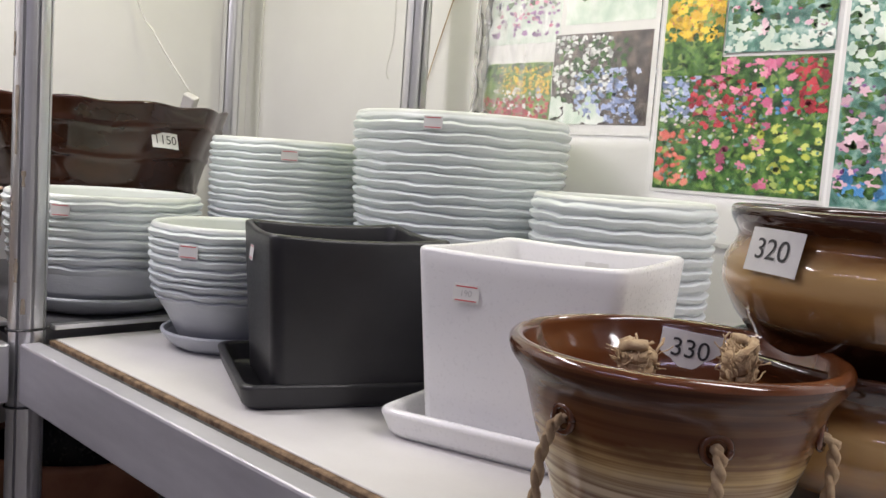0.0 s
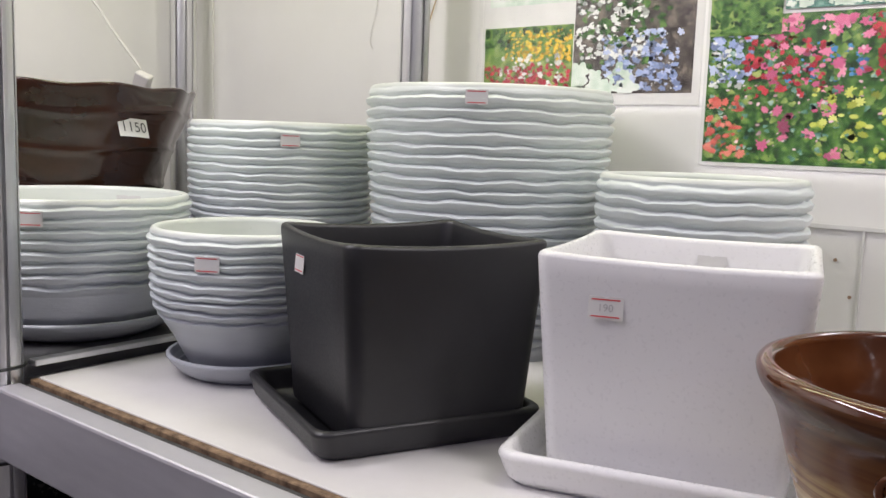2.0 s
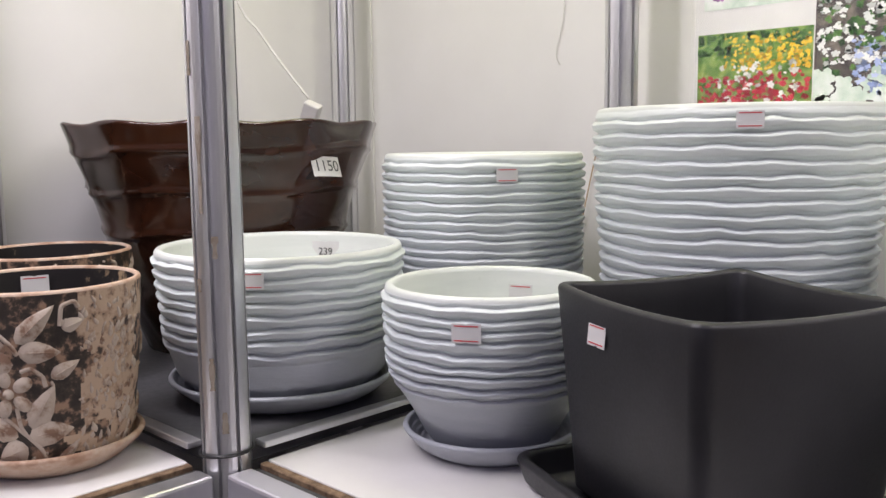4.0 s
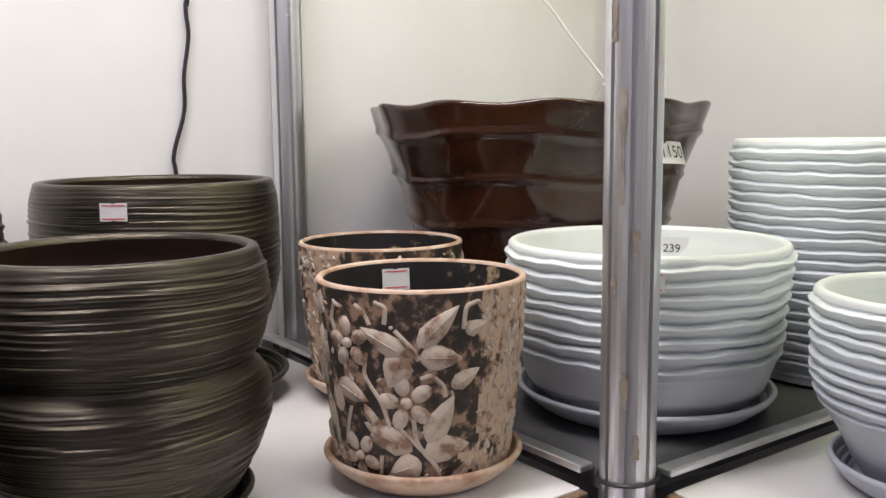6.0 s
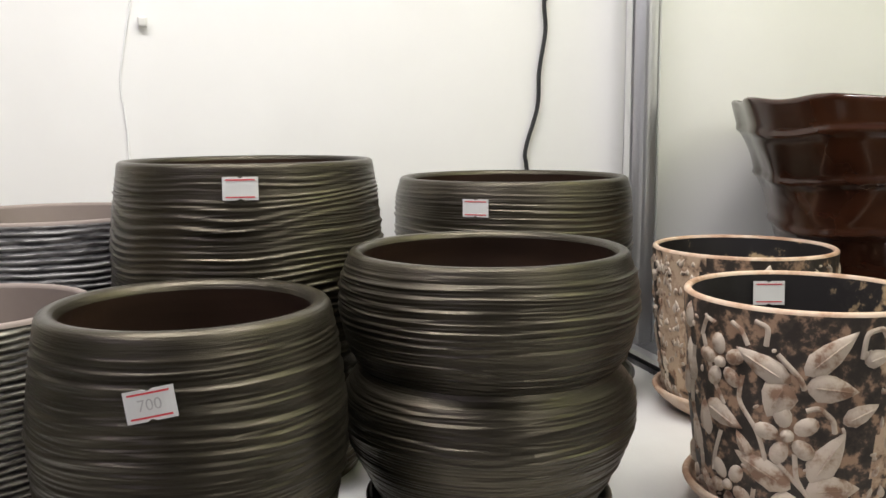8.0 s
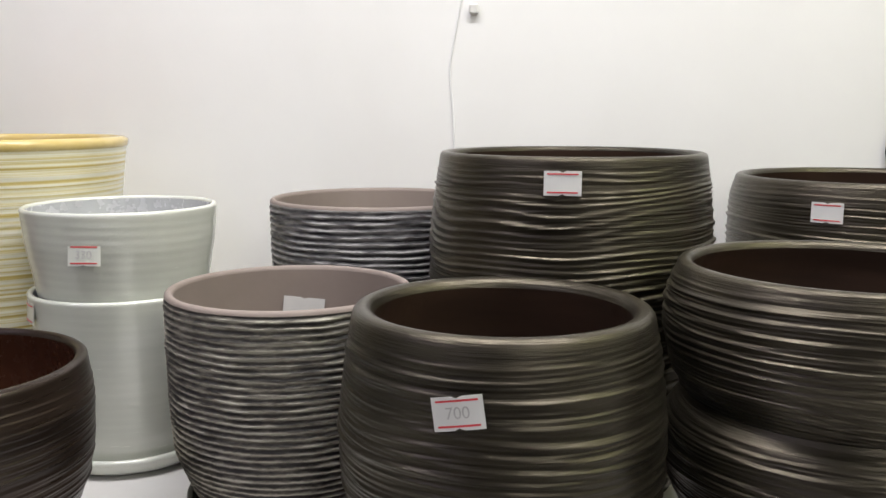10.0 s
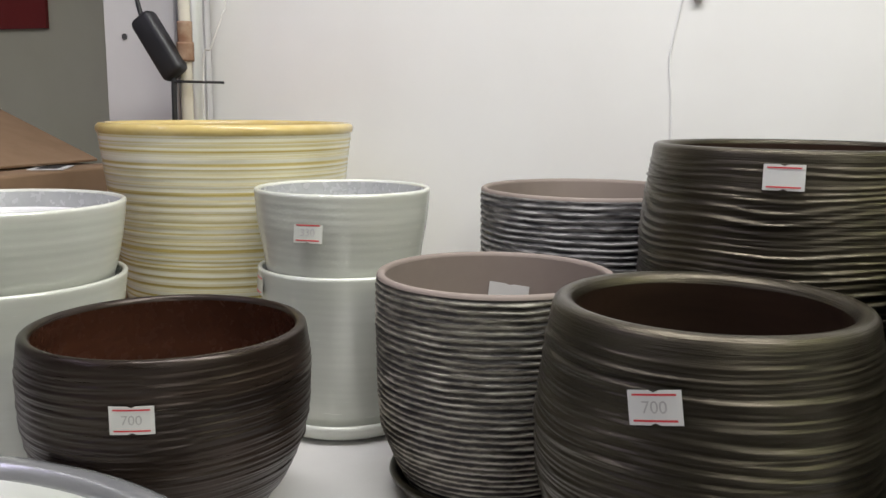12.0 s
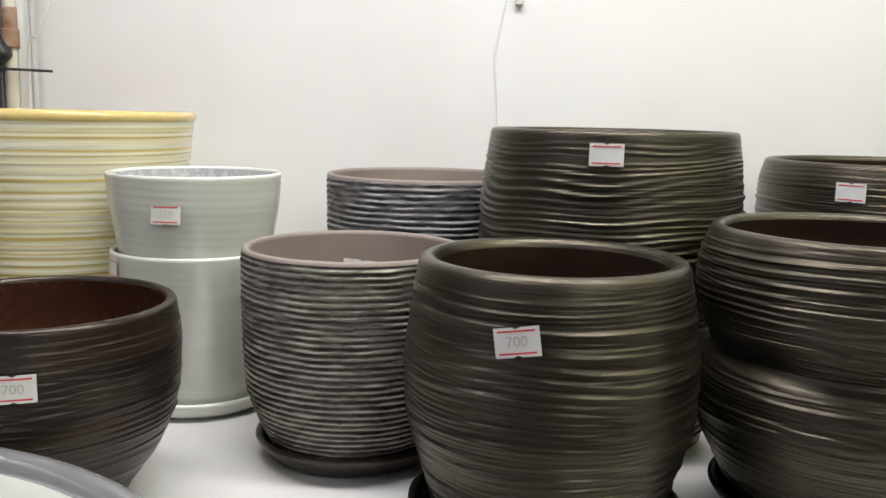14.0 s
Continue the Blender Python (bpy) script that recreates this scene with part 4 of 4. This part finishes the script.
lowb = dark_pot("bowl_pot", -1.357, 0.084, [(0.066, SH + 0.006), (0.084, 1.200), (0.099, 1.228), (0.1075, 1.254), (0.1065, 1.272), (0.101, 1.283), (0.0955, 1.2885)], "dark bronze combed bowl pot carrying another bowl", 3, 0.0016)
upb = dark_pot("bowl_pot", -1.357, 0.084, [(0.068, 1.266), (0.078, 1.279), (0.0945, 1.2925), (0.1035, 1.309), (0.1085, 1.335), (0.1070, 1.354), (0.1015, 1.370)], "dark bronze combed bowl pot stacked on another bowl", 5, 0.0016)
saucer(-1.357, 0.084, SH, 0.092, 0.024, M["bronze"], "dark round saucer under the stacked bowls", 0.7)
dr = dark_pot("wide_pot", -1.667, 0.217, [(0.085, SH + 0.006), (0.094, 1.215), (0.118, 1.262), (0.128, 1.30), (0.1295, 1.36), (0.128, 1.390), (0.1245, 1.403)], "dark bronze combed wide pot against the wall", 7, 0.0018)
saucer(-1.667, 0.217, SH, 0.136, 0.026, M["bronze"], "dark round saucer under the wide pot", 0.7)
sticker(dr, on_pot(dr, -36.2, 1.383, 0.1305), bend=0.13)
da = dark_pot("tall_pot", -1.53, -0.0745, [(0.088, SH), (0.108, 1.25), (0.1135, 1.335), (0.1125, 1.37), (0.110, 1.40), (0.1065, 1.431)], "tall dark bronze pot with deep crossing grooves", 9, 0.0024, 0.008, fine=215.0, slant=5.5)
sticker(da, on_pot(da, -6.5, 1.417, 0.1105, -4), bend=0.11)
fp = dark_pot("round_pot", -1.31, -0.126, [(0.068, SH + 0.006), (0.082, 1.213), (0.090, 1.24), (0.0945, 1.262), (0.0950, 1.29), (0.0910, 1.326), (0.0875, 1.350)], "dark bronze combed round pot with thick rim", 12, 0.0020, 0.013, fine=150.0)
saucer(-1.31, -0.126, SH, 0.092, 0.024, M["bronze"], "dark round saucer under the round pot", 0.7)
sticker(fp, on_pot(fp, -12.1, 1.321, 0.0945, -7, 10), 0.0265, 0.0168, "700", size=0.0085, bend=0.095)


def ribbed_pot(cx, cy, prof, label, pitch, mat):
    p = lathe("ribbed_pot", cx, cy, prof, 0.0065, M[mat], M["taupe_in"], rim=M["taupe_in"], relief=ribs(pitch, 0.0011, prof[0][1]), nth=200, nz=260)
    return tagged(p, label, "flower pot", "ribbed grey pots")


rf = ribbed_pot(-1.435, -0.284, [(0.063, SH + 0.006), (0.076, 1.197), (0.0860, 1.222), (0.0885, 1.255), (0.0895, 1.29), (0.0895, 1.336)], "grey ribbed clay pot with taupe inside", 0.0050, "ribbed")
saucer(-1.435, -0.284, SH, 0.080, 0.018, M["bronze"], "dark round saucer under the ribbed pot", 0.75)
sticker(rf, on_pot(rf, -172.5, 1.300, 0.0800, 0, -6, True), 0.034, 0.026, "", "ink", False)
ribbed_pot(-1.69, -0.256, [(0.090, SH), (0.106, 1.25), (0.109, 1.32), (0.110, 1.378)], "grey ribbed clay pot standing by the wall", 0.0062, "ribbed_far")


def pearl_pot(cx, cy, prof, label):
    p = lathe("pearl_pot", cx, cy, prof, 0.005, M["pearl"], M["pearl_in"], relief=lambda a, z, s: 0.00007 * math.sin(z * 900 + math.sin(a) * 2), nth=100, nz=70)
    return tagged(p, label, "flower pot", "pearl white pots")


wl = pearl_pot(-1.538, -0.458, [(0.062, SH + 0.006), (0.068, 1.20), (0.0735, 1.27), (0.0785, 1.314)], "pearl white glazed pot holding another one")
wu = pearl_pot(-1.538, -0.458, [(0.060, 1.275), (0.070, 1.312), (0.0735, 1.335), (0.0775, 1.357), (0.0800, 1.385)], "pearl white glazed pot stacked in another one")
saucer(-1.538, -0.458, SH, 0.074, 0.014, M["pearl"], "pearl white saucer under the stacked pots", 0.8)
stw = sticker(wu, on_pot(wu, 3.0, 1.355, 0.0785, -8), text="330", size=0.009, bend=0.078)
stl = sticker(wl, on_pot(wl, -48.7, 1.302, 0.0785, -4), bend=0.078)
for st_ in (stw, stl):
    st_.data.materials[0] = M["pearl"]
pearl_pot(-1.375, -0.70, [(0.085, SH), (0.095, 1.26), (0.100, 1.30), (0.1025, 1.316)], "wide pearl white pot holding another one")
pearl_pot(-1.375, -0.70, [(0.078, 1.262), (0.091, 1.312), (0.096, 1.330), (0.1005, 1.352), (0.104, 1.378)], "wide pearl white pot with a white disc inside")
dl = lathe("white_dish", -1.375, -0.70, [(0.080, 1.345), (0.088, 1.357), (0.090, 1.362)], 0.006, M["whitepot"], M["whitepot"], nth=64, nz=10, floor_up=0.013)
tagged(dl, "plain white dish lying inside the wide pearl pot", "saucer")
yp = lathe("striped_pot", -1.645, -0.645, [(0.100, SH), (0.109, 1.24), (0.116, 1.29), (0.127, 1.378), (0.133, 1.427), (0.1335, 1.431)], 0.007, M["yellowstripe"], M["yellow_in"], rim=M["yellow_rim"], relief=lambda a, z, s: 0.0003 * math.sin(z * 760 + 1.5 * noise.noise(Vector((math.cos(a) * 2, math.sin(a) * 2, z * 60)))), nth=110, nz=110)
tagged(yp, "tall cream pot with yellow stripes and ochre rim", "flower pot")
ringbm = bmesh.new()
prev_ring = None
first_ring = None
for k in range(96):
    a = 2 * math.pi * k / 96
    row = []
    for j in range(10):
        b = 2 * math.pi * j / 10
        rr_ = 0.1305 + 0.0055 * math.cos(b)
        row.append(ringbm.verts.new((rr_ * math.cos(a), rr_ * math.sin(a), 1.4355 - SH + 0.0060 * math.sin(b))))
    if prev_ring:
        for j in range(10):
            ringbm.faces.new((prev_ring[j], row[j], row[(j + 1) % 10], prev_ring[(j + 1) % 10]))
    else:
        first_ring = row
    prev_ring = row
for j in range(10):
    ringbm.faces.new((prev_ring[j], first_ring[j], first_ring[(j + 1) % 10], prev_ring[(j + 1) % 10]))
part("rim_band", ringbm, M["yellow_rim"], yp, "thick ochre glazed rim", True)
bl = dark_pot("bowl_pot", -1.302, -0.48, [(0.050, SH), (0.056, 1.173), (0.066, 1.188), (0.080, 1.206), (0.0915, 1.232), (0.0960, 1.256), (0.0970, 1.285), (0.0945, 1.309)], "dark umber combed bowl pot with red-brown inside", 15, 0.0009, 0.008, "umber", "umber_in", fine=210.0)
sticker(bl, on_pot(bl, 23.5, 1.279, 0.0985), text="700", size=0.0082, bend=0.098)
# wide silvery dish on a stool before the shelf
stool = tagged(new("stool"), "plain pale wooden stool standing before the shelf", "stool")
stool.location = (-0.944, -0.497, 0)
part("seat", box_bm(-0.15, -0.15, 1.07, 0.15, 0.15, 1.10, 0.005), M["plinth"], stool)
for sx in (-1, 1):
    for sy in (-1, 1):
        part("leg", box_bm(sx * 0.12 - 0.018, sy * 0.12 - 0.018, 0, sx * 0.12 + 0.018, sy * 0.12 + 0.018, 1.07, 0.003), M["plinth"], stool)
dish = lathe("wide_bowl", -0.944, -0.497, [(0.11, 1.10), (0.18, 1.15), (0.24, 1.21), (0.262, 1.232), (0.268, 1.239)], 0.020, M["silver"], M["pearl"], rim=M["silver"], nth=140, nz=50)
tagged(dish, "wide bowl with shiny silvery glazed rim", "bowl")

# ---- wall side: posters, cables, pipe ----


def printed(owner, x0, z0, x1, z1, ground, flowers, seed, depth):
    """A printed flower picture: a leafy ground with flat flowers printed on it."""
    y = -0.0006 * depth
    pic = part("picture", box_bm(x0, y - 0.0004, z0, x1, y, z1), PRINT[ground], owner, "printed photograph of flowers")
    rr = random.Random(seed)
    for col, count, size, za, zb, xa, xb, petals in flowers:
        v, f = [], []
        for i in range(int(count * 2)):
            s = size * rr.uniform(0.3, 0.82)
            cx = x0 + (x1 - x0) * min(0.97, max(0.03, rr.uniform(xa, xb)))
            cz = z0 + (z1 - z0) * min(0.96, max(0.04, rr.uniform(za, zb)))
            sq = rr.uniform(0.6, 1.0)
            o = rr.uniform(0, 6.3)
            b = len(v)
            yy = y - 0.0007 - 0.00002 * rr.randint(0, 12)
            v.append((cx, yy, cz))
            n = petals * 4
            for k in range(n):
                a = o + 2 * math.pi * k / n
                r = s * (0.62 + 0.38 * abs(math.cos(k * math.pi / 4))) * (1 + 0.15 * math.sin(2 * a + o))
                v.append((min(x1, max(x0, cx + r * math.cos(a))), yy, min(z1, max(z0, cz + r * sq * math.sin(a)))))
            for k in range(n):
                f.append((b, b + 1 + (k + 1) % n, b + 1 + k))
        fl = mesh_object("printed_flowers", v, f, [PRINT[col]], smooth=False)
        fl.parent = pic
        tagged(fl, kind="stuff")
    return pic


def poster(x0, z0, x1, z1, label):
    p = tagged(new("poster"), label, "poster", "flower posters")
    p.location = (0, WY - 0.0008, 0)
    part("sheet", box_bm(x0, -0.0006, z0, x1, 0, z1), M["paper"], p)
    n = 24
    v, f = [], []
    for i in range(n + 1):
        for j in range(n + 1):
            x, z = x0 - 0.004 + (x1 - x0 + 0.008) * i / n, z0 - 0.006 + (z1 - z0 + 0.012) * j / n
            v.append((x, -0.0042 - 0.002 * noise.noise(Vector((x * 9, 3.1, z * 7))), z))
    for i in range(n):
        for j in range(n):
            a = i * (n + 1) + j
            f.append((a, a + 1, a + n + 2, a + n + 1))
    sl = mesh_object("sleeve", v, f, [M["sleeve"]])
    sl.parent = p
    sl.visible_shadow = False
    tagged(sl, "clear shiny plastic sleeve")
    return p


pa = poster(-1.088, 1.487, -0.728, 1.93, "white sheet with flower photographs in a plastic sleeve")
printed(pa, -1.083, 1.490, -0.924, 1.603, "lawn", [("leaf", 30, 0.010, 0.75, 1, 0, 1, 3), ("yellow", 90, 0.0055, 0.55, 0.95, 0.25, 1, 5), ("crimson", 120, 0.0065, 0.0, 0.5, 0, 1, 5), ("white", 26, 0.008, 0.1, 0.62, 0.2, 0.9, 5), ("crimson", 40, 0.0045, 0.0, 0.4, 0, 1, 5)], 1, 1)
printed(pa, -0.922, 1.503, -0.738, 1.645, "soil", [("haze", 16, 0.020, 0.0, 0.25, 0.0, 0.5, 4), ("leaf", 46, 0.009, 0.25, 0.95, 0.05, 0.8, 4), ("white", 80, 0.0075, 0.35, 1, 0.02, 0.62, 5), ("blue", 85, 0.0082, 0.04, 0.6, 0.25, 0.9, 5), ("white", 34, 0.0022, 0.04, 0.6, 0.3, 0.9, 5)], 2, 1)
printed(pa, -1.075, 1.635, -0.915, 1.90, "haze", [("leaf", 60, 0.010, 0.2, 1, 0, 1, 3), ("violet", 110, 0.0085, 0.05, 1, 0.05, 1, 5), ("pink", 40, 0.007, 0.1, 1, 0.1, 0.9, 5), ("blush", 40, 0.006, 0.1, 1, 0.1, 0.9, 5)], 3, 1)
printed(pa, -0.905, 1.66, -0.738, 1.90, "haze", [("leaf", 80, 0.010, 0.15, 1, 0, 1, 3), ("coral", 16, 0.007, 0.1, 1, 0.1, 0.9, 5), ("yellow", 14, 0.006, 0.2, 1, 0.1, 0.9, 5), ("violet", 26, 0.006, 0.2, 1, 0.1, 0.9, 5)], 4, 1)
pb = poster(-0.722, 1.408, -0.468, 1.93, "large colourful flower garden poster in a plastic sleeve")
printed(pb, -0.717, 1.413, -0.472, 1.60, "leaf", [("lawn", 120, 0.008, 0, 1, 0, 1, 3), ("teal", 70, 0.006, 0, 1, 0, 1, 3), ("blue", 40, 0.008, 0.55, 0.95, 0.0, 0.24, 5), ("white", 24, 0.006, 0.5, 0.95, 0.0, 0.2, 5), ("crimson", 36, 0.008, 0.45, 0.85, 0.2, 0.6, 6), ("coral", 26, 0.009, 0.05, 0.45, 0.0, 0.22, 7), ("pink", 30, 0.012, 0.5, 1, 0.3, 0.8, 7), ("crimson", 30, 0.009, 0.6, 1, 0.8, 1, 6), ("lime", 22, 0.010, 0.02, 0.5, 0.55, 1, 9), ("pink", 8, 0.012, 0.05, 0.5, 0.3, 0.7, 8), ("blush", 26, 0.004, 0.1, 1, 0.1, 0.9, 6), ("azure", 14, 0.006, 0.55, 0.8, 0.4, 0.8, 5)], 5, 1)
printed(pb, -0.717, 1.575, -0.625, 1.69, "lawn", [("leaf", 80, 0.008, 0, 0.6, 0, 1, 3), ("yellow", 44, 0.012, 0.45, 0.95, 0.05, 0.95, 7), ("coral", 16, 0.003, 0.5, 0.9, 0.1, 0.9, 5)], 6, 3)
printed(pb, -0.622, 1.605, -0.472, 1.75, "teal", [("leaf", 70, 0.009, 0.2, 1, 0, 1, 3), ("haze", 40, 0.010, 0, 0.3, 0, 1, 4), ("blush", 12, 0.013, 0.2, 1, 0.05, 1, 8), ("pink", 12, 0.005, 0.2, 1, 0.05, 1, 6)], 7, 3)
printed(pb, -0.717, 1.695, -0.625, 1.91, "leaf", [("teal", 60, 0.008, 0, 1, 0, 1, 3), ("violet", 30, 0.008, 0, 1, 0, 1, 5)], 8, 3)
pc = poster(-0.463, 1.402, -0.205, 1.93, "flower poster with pink and white blossoms in a plastic sleeve")
printed(pc, -0.458, 1.407, -0.210, 1.91, "teal", [("leaf", 190, 0.011, 0, 0.5, 0, 1, 3), ("haze", 60, 0.014, 0.3, 0.6, 0, 1, 4), ("azure", 14, 0.014, 0.0, 0.10, 0.05, 0.3, 4), ("blush", 60, 0.013, 0.02, 0.32, 0.0, 1, 5), ("violet", 60, 0.0045, 0.02, 0.32, 0.0, 1, 5), ("violet", 60, 0.010, 0.6, 0.95, 0, 1, 5), ("pink", 40, 0.008, 0.6, 1, 0, 1, 5)], 9, 1)


def cable(label, pts, r, mat, name="cable"):
    return tagged(part(name, tube_bm(pts, r), M[mat], None, smooth=True), label, "cable", "cables")


cable("thin black power cable hanging on the white wall", [(WX + 0.006, 0.315, 2.4), (WX + 0.006, 0.316, 1.70), (WX + 0.006, 0.312, 1.618), (WX + 0.006, 0.314, 1.58), (WX + 0.006, 0.306, 1.53), (WX + 0.006, 0.304, 1.485), (WX + 0.006, 0.288, 1.43), (WX + 0.006, 0.291, 1.39), (WX + 0.006, 0.30, SH + 0.003)], 0.0027, "black")
cable("thin white cable hanging on the white wall", [(WX + 0.0012, -0.17, 2.4), (WX + 0.0012, -0.172, 1.75), (WX + 0.0012, -0.178, 1.62), (WX + 0.0012, -0.186, 1.57), (WX + 0.0012, -0.193, 1.53), (WX + 0.0012, -0.195, 1.505), (WX + 0.0012, -0.190, 1.43), (WX + 0.0012, -0.19, SH + 0.003)], 0.0011, "lampwhite")
tagged(part("cable_clip", box_bm(WX, -0.173, 1.574, WX + 0.008, -0.163, 1.585, 0.002), M["wirewhite"], None), "small white plastic cable clip on the wall", "clip")
cable("white cord with a plug hanging down into the corner", [(-1.79, 0.70, 2.3), (-1.79, 0.84, 1.76), (-1.74, 0.875, 1.64), (-1.665, 0.915, 1.53)], 0.0023, "wirewhite", "cord")
plug = tagged(part("plug", box_bm(-0.014, -0.010, -0.016, 0.014, 0.010, 0.016, 0.003), M["wirewhite"], None), "white plastic plug on the rim of the brown planter", "plug")
plug.matrix_world = pose(-1.652, 0.905, 1.512, 20, 25, 35)
cable("thin brown wire leaning on the corner panel", [(-1.12, WY - 0.004, 1.80), (-1.20, WY - 0.004, 1.60), (-1.245, WY - 0.004, 1.45), (-1.30, WY - 0.02, SH + 0.003)], 0.0011, "rope", "wire")
cable("thin loose white thread on the wall panel", [(-1.312, WY - 0.002, 1.76), (-1.310, WY - 0.003, 1.66), (-1.325, WY - 0.003, 1.60), (-1.318, WY - 0.003, 1.58)], 0.0007, "wirewhite", "thread")
cable("dark cable behind the brown planter", [(-1.46, 0.98, 1.36), (-1.42, 0.96, 1.30), (-1.40, 0.95, 1.22), (-1.41, 0.96, SH + 0.003)], 0.0025, "black")
# pipe, switch and cords by the end upright
pipe = tagged(new("pipe"), "cream painted pipe with a rusty fitting by the wall", "pipe")
pipe.location = (-1.755, -0.772, 0)
part("tube", tube_bm([(0, 0, SH), (0, 0, 2.4)], 0.0075, 14), M["pipe"], pipe, "", True)
part("fitting", tube_bm([(0, 0, 1.512), (0, 0, 1.535)], 0.0105, 14), M["rust"], pipe, "rusty brown fitting", True)
part("collar", tube_bm([(0, 0, 1.530), (0, 0, 1.560)], 0.0090, 14), M["rust"], pipe, "flaking pipe collar", True)
part("cable_tie", tube_bm([(-0.03, -0.034, 1.487), (0.012, -0.012, 1.487), (0.012, 0.012, 1.487), (-0.03, 0.034, 1.487)], 0.0016, 6), M["black"], pipe, "black cable tie")
sw = tagged(new("cord_switch"), "black inline cord switch hanging by the pipe", "switch")
sw.location = (-1.742, -0.80, 1.53)
body = part("body", box_bm(-0.011, -0.0165, -0.044, 0.011, 0.0165, 0.044, 0.008, 3), M["black"], sw, "", True)
body.rotation_euler = (radians(34), 0, 0)
part("cord", tube_bm([(0.0, -0.035, 0.30), (0, -0.033, 0.09), (0, -0.024, 0.034)], 0.003), M["black"], sw, "", True)
part("cord", tube_bm([(0.0, 0.020, -0.028), (0.002, 0.020, -0.06), (0.002, 0.018, -0.20), (0.0, 0.018, SH - 1.53 + 0.004)], 0.0036), M["black"], sw, "", True)
cable("thin clear cord looping beside the pipe", [(-1.79, -0.728, 1.80), (-1.79, -0.735, 1.60), (-1.785, -0.738, 1.57), (-1.78, -0.752, 1.53), (-1.78, -0.765, 1.49), (-1.78, -0.765, SH + 0.003)], 0.0013, "wirewhite", "cord")
tagged(part("wall_plug_hole", tube_bm([(WX - 0.001, -0.912, 1.549), (WX + 0.0015, -0.912, 1.549)], 0.004, 12), M["groove"], None), "small dark screw hole plug in the white panel", "screw hole")
tagged(part("red_sign", box_bm(-2.368, -1.86, 1.616, -2.36, -1.538, 1.93), M["sign_red"], None), "plain dark red sign on the grey-green wall", "sign")
# carton behind the striped pot
carton = tagged(new("carton"), "open brown cardboard carton on the shelf", "box")
carton.location = (-1.58, -1.085, SH)
part("body", box_bm(-0.20, -0.20, 0, 0.20, 0.20, 0.214, 0.003), M["card"], carton)
fl = part("flap", box_bm(-0.18, -0.26, 0, 0.18, 0, 0.004, 0.001), M["card"], carton, "raised cardboard flap")
fl.matrix_basis = pose(-0.02, 0.15, 0.2165, -22, 0, 0)
# the body is closed on top; this dark sheet paints the shade under the flap
part("flap_shade", box_bm(-0.19, -0.18, 0.2142, 0.17, 0.12, 0.2150), M["groove"], carton, "flat dark sheet painted as the shaded gap under the raised flap")
lb = part("label", box_bm(-0.035, -0.02, 0, 0.035, 0.02, 0.001), M["paper"], carton, "white printed label")
lb.matrix_basis = pose(-0.10, 0.165, 0.2145, 0, 0, 30)
for i in range(4):
    bar = part("printed_bar", box_bm(-0.03 + 0.016 * i, -0.012, 0.0011, -0.022 + 0.016 * i, 0.012, 0.0016), M["ink"], lb)

# ---- lower shelf ----
tb = lathe("terracotta_bowl", -1.545, 0.66, [(0.09, 0.70), (0.14, 0.78), (0.165, 0.85), (0.172, 0.885)], 0.016, M["terracotta"], M["navy"], rim=M["terracotta"], relief=lambda a, z, s: 0.002 * max(0, noise.noise(Vector((math.cos(a) * 9, math.sin(a) * 9, z * 40)))), nth=96, nz=40)
tagged(tb, "wide terracotta bowl with dark blue inside on the lower shelf", "flower pot")
rack = tagged(new("wire_rack"), "white coated wire rack on the lower shelf", "rack")
rack.location = (-1.40, 0.30, 0.70)
for k in range(5):
    z = 0.03 + 0.06 * k
    part("wire", tube_bm([(-0.10, -0.1, z), (0.10, -0.1, z), (0.115, 0, z), (0.10, 0.1, z), (-0.10, 0.1, z)], 0.003), M["wirewhite"], rack, "", True)
for x, y in ((-0.1, -0.1), (0.1, -0.1), (0.1, 0.1), (-0.1, 0.1)):
    part("wire", tube_bm([(x, y, 0), (x, y, 0.29)], 0.003), M["wirewhite"], rack, "", True)
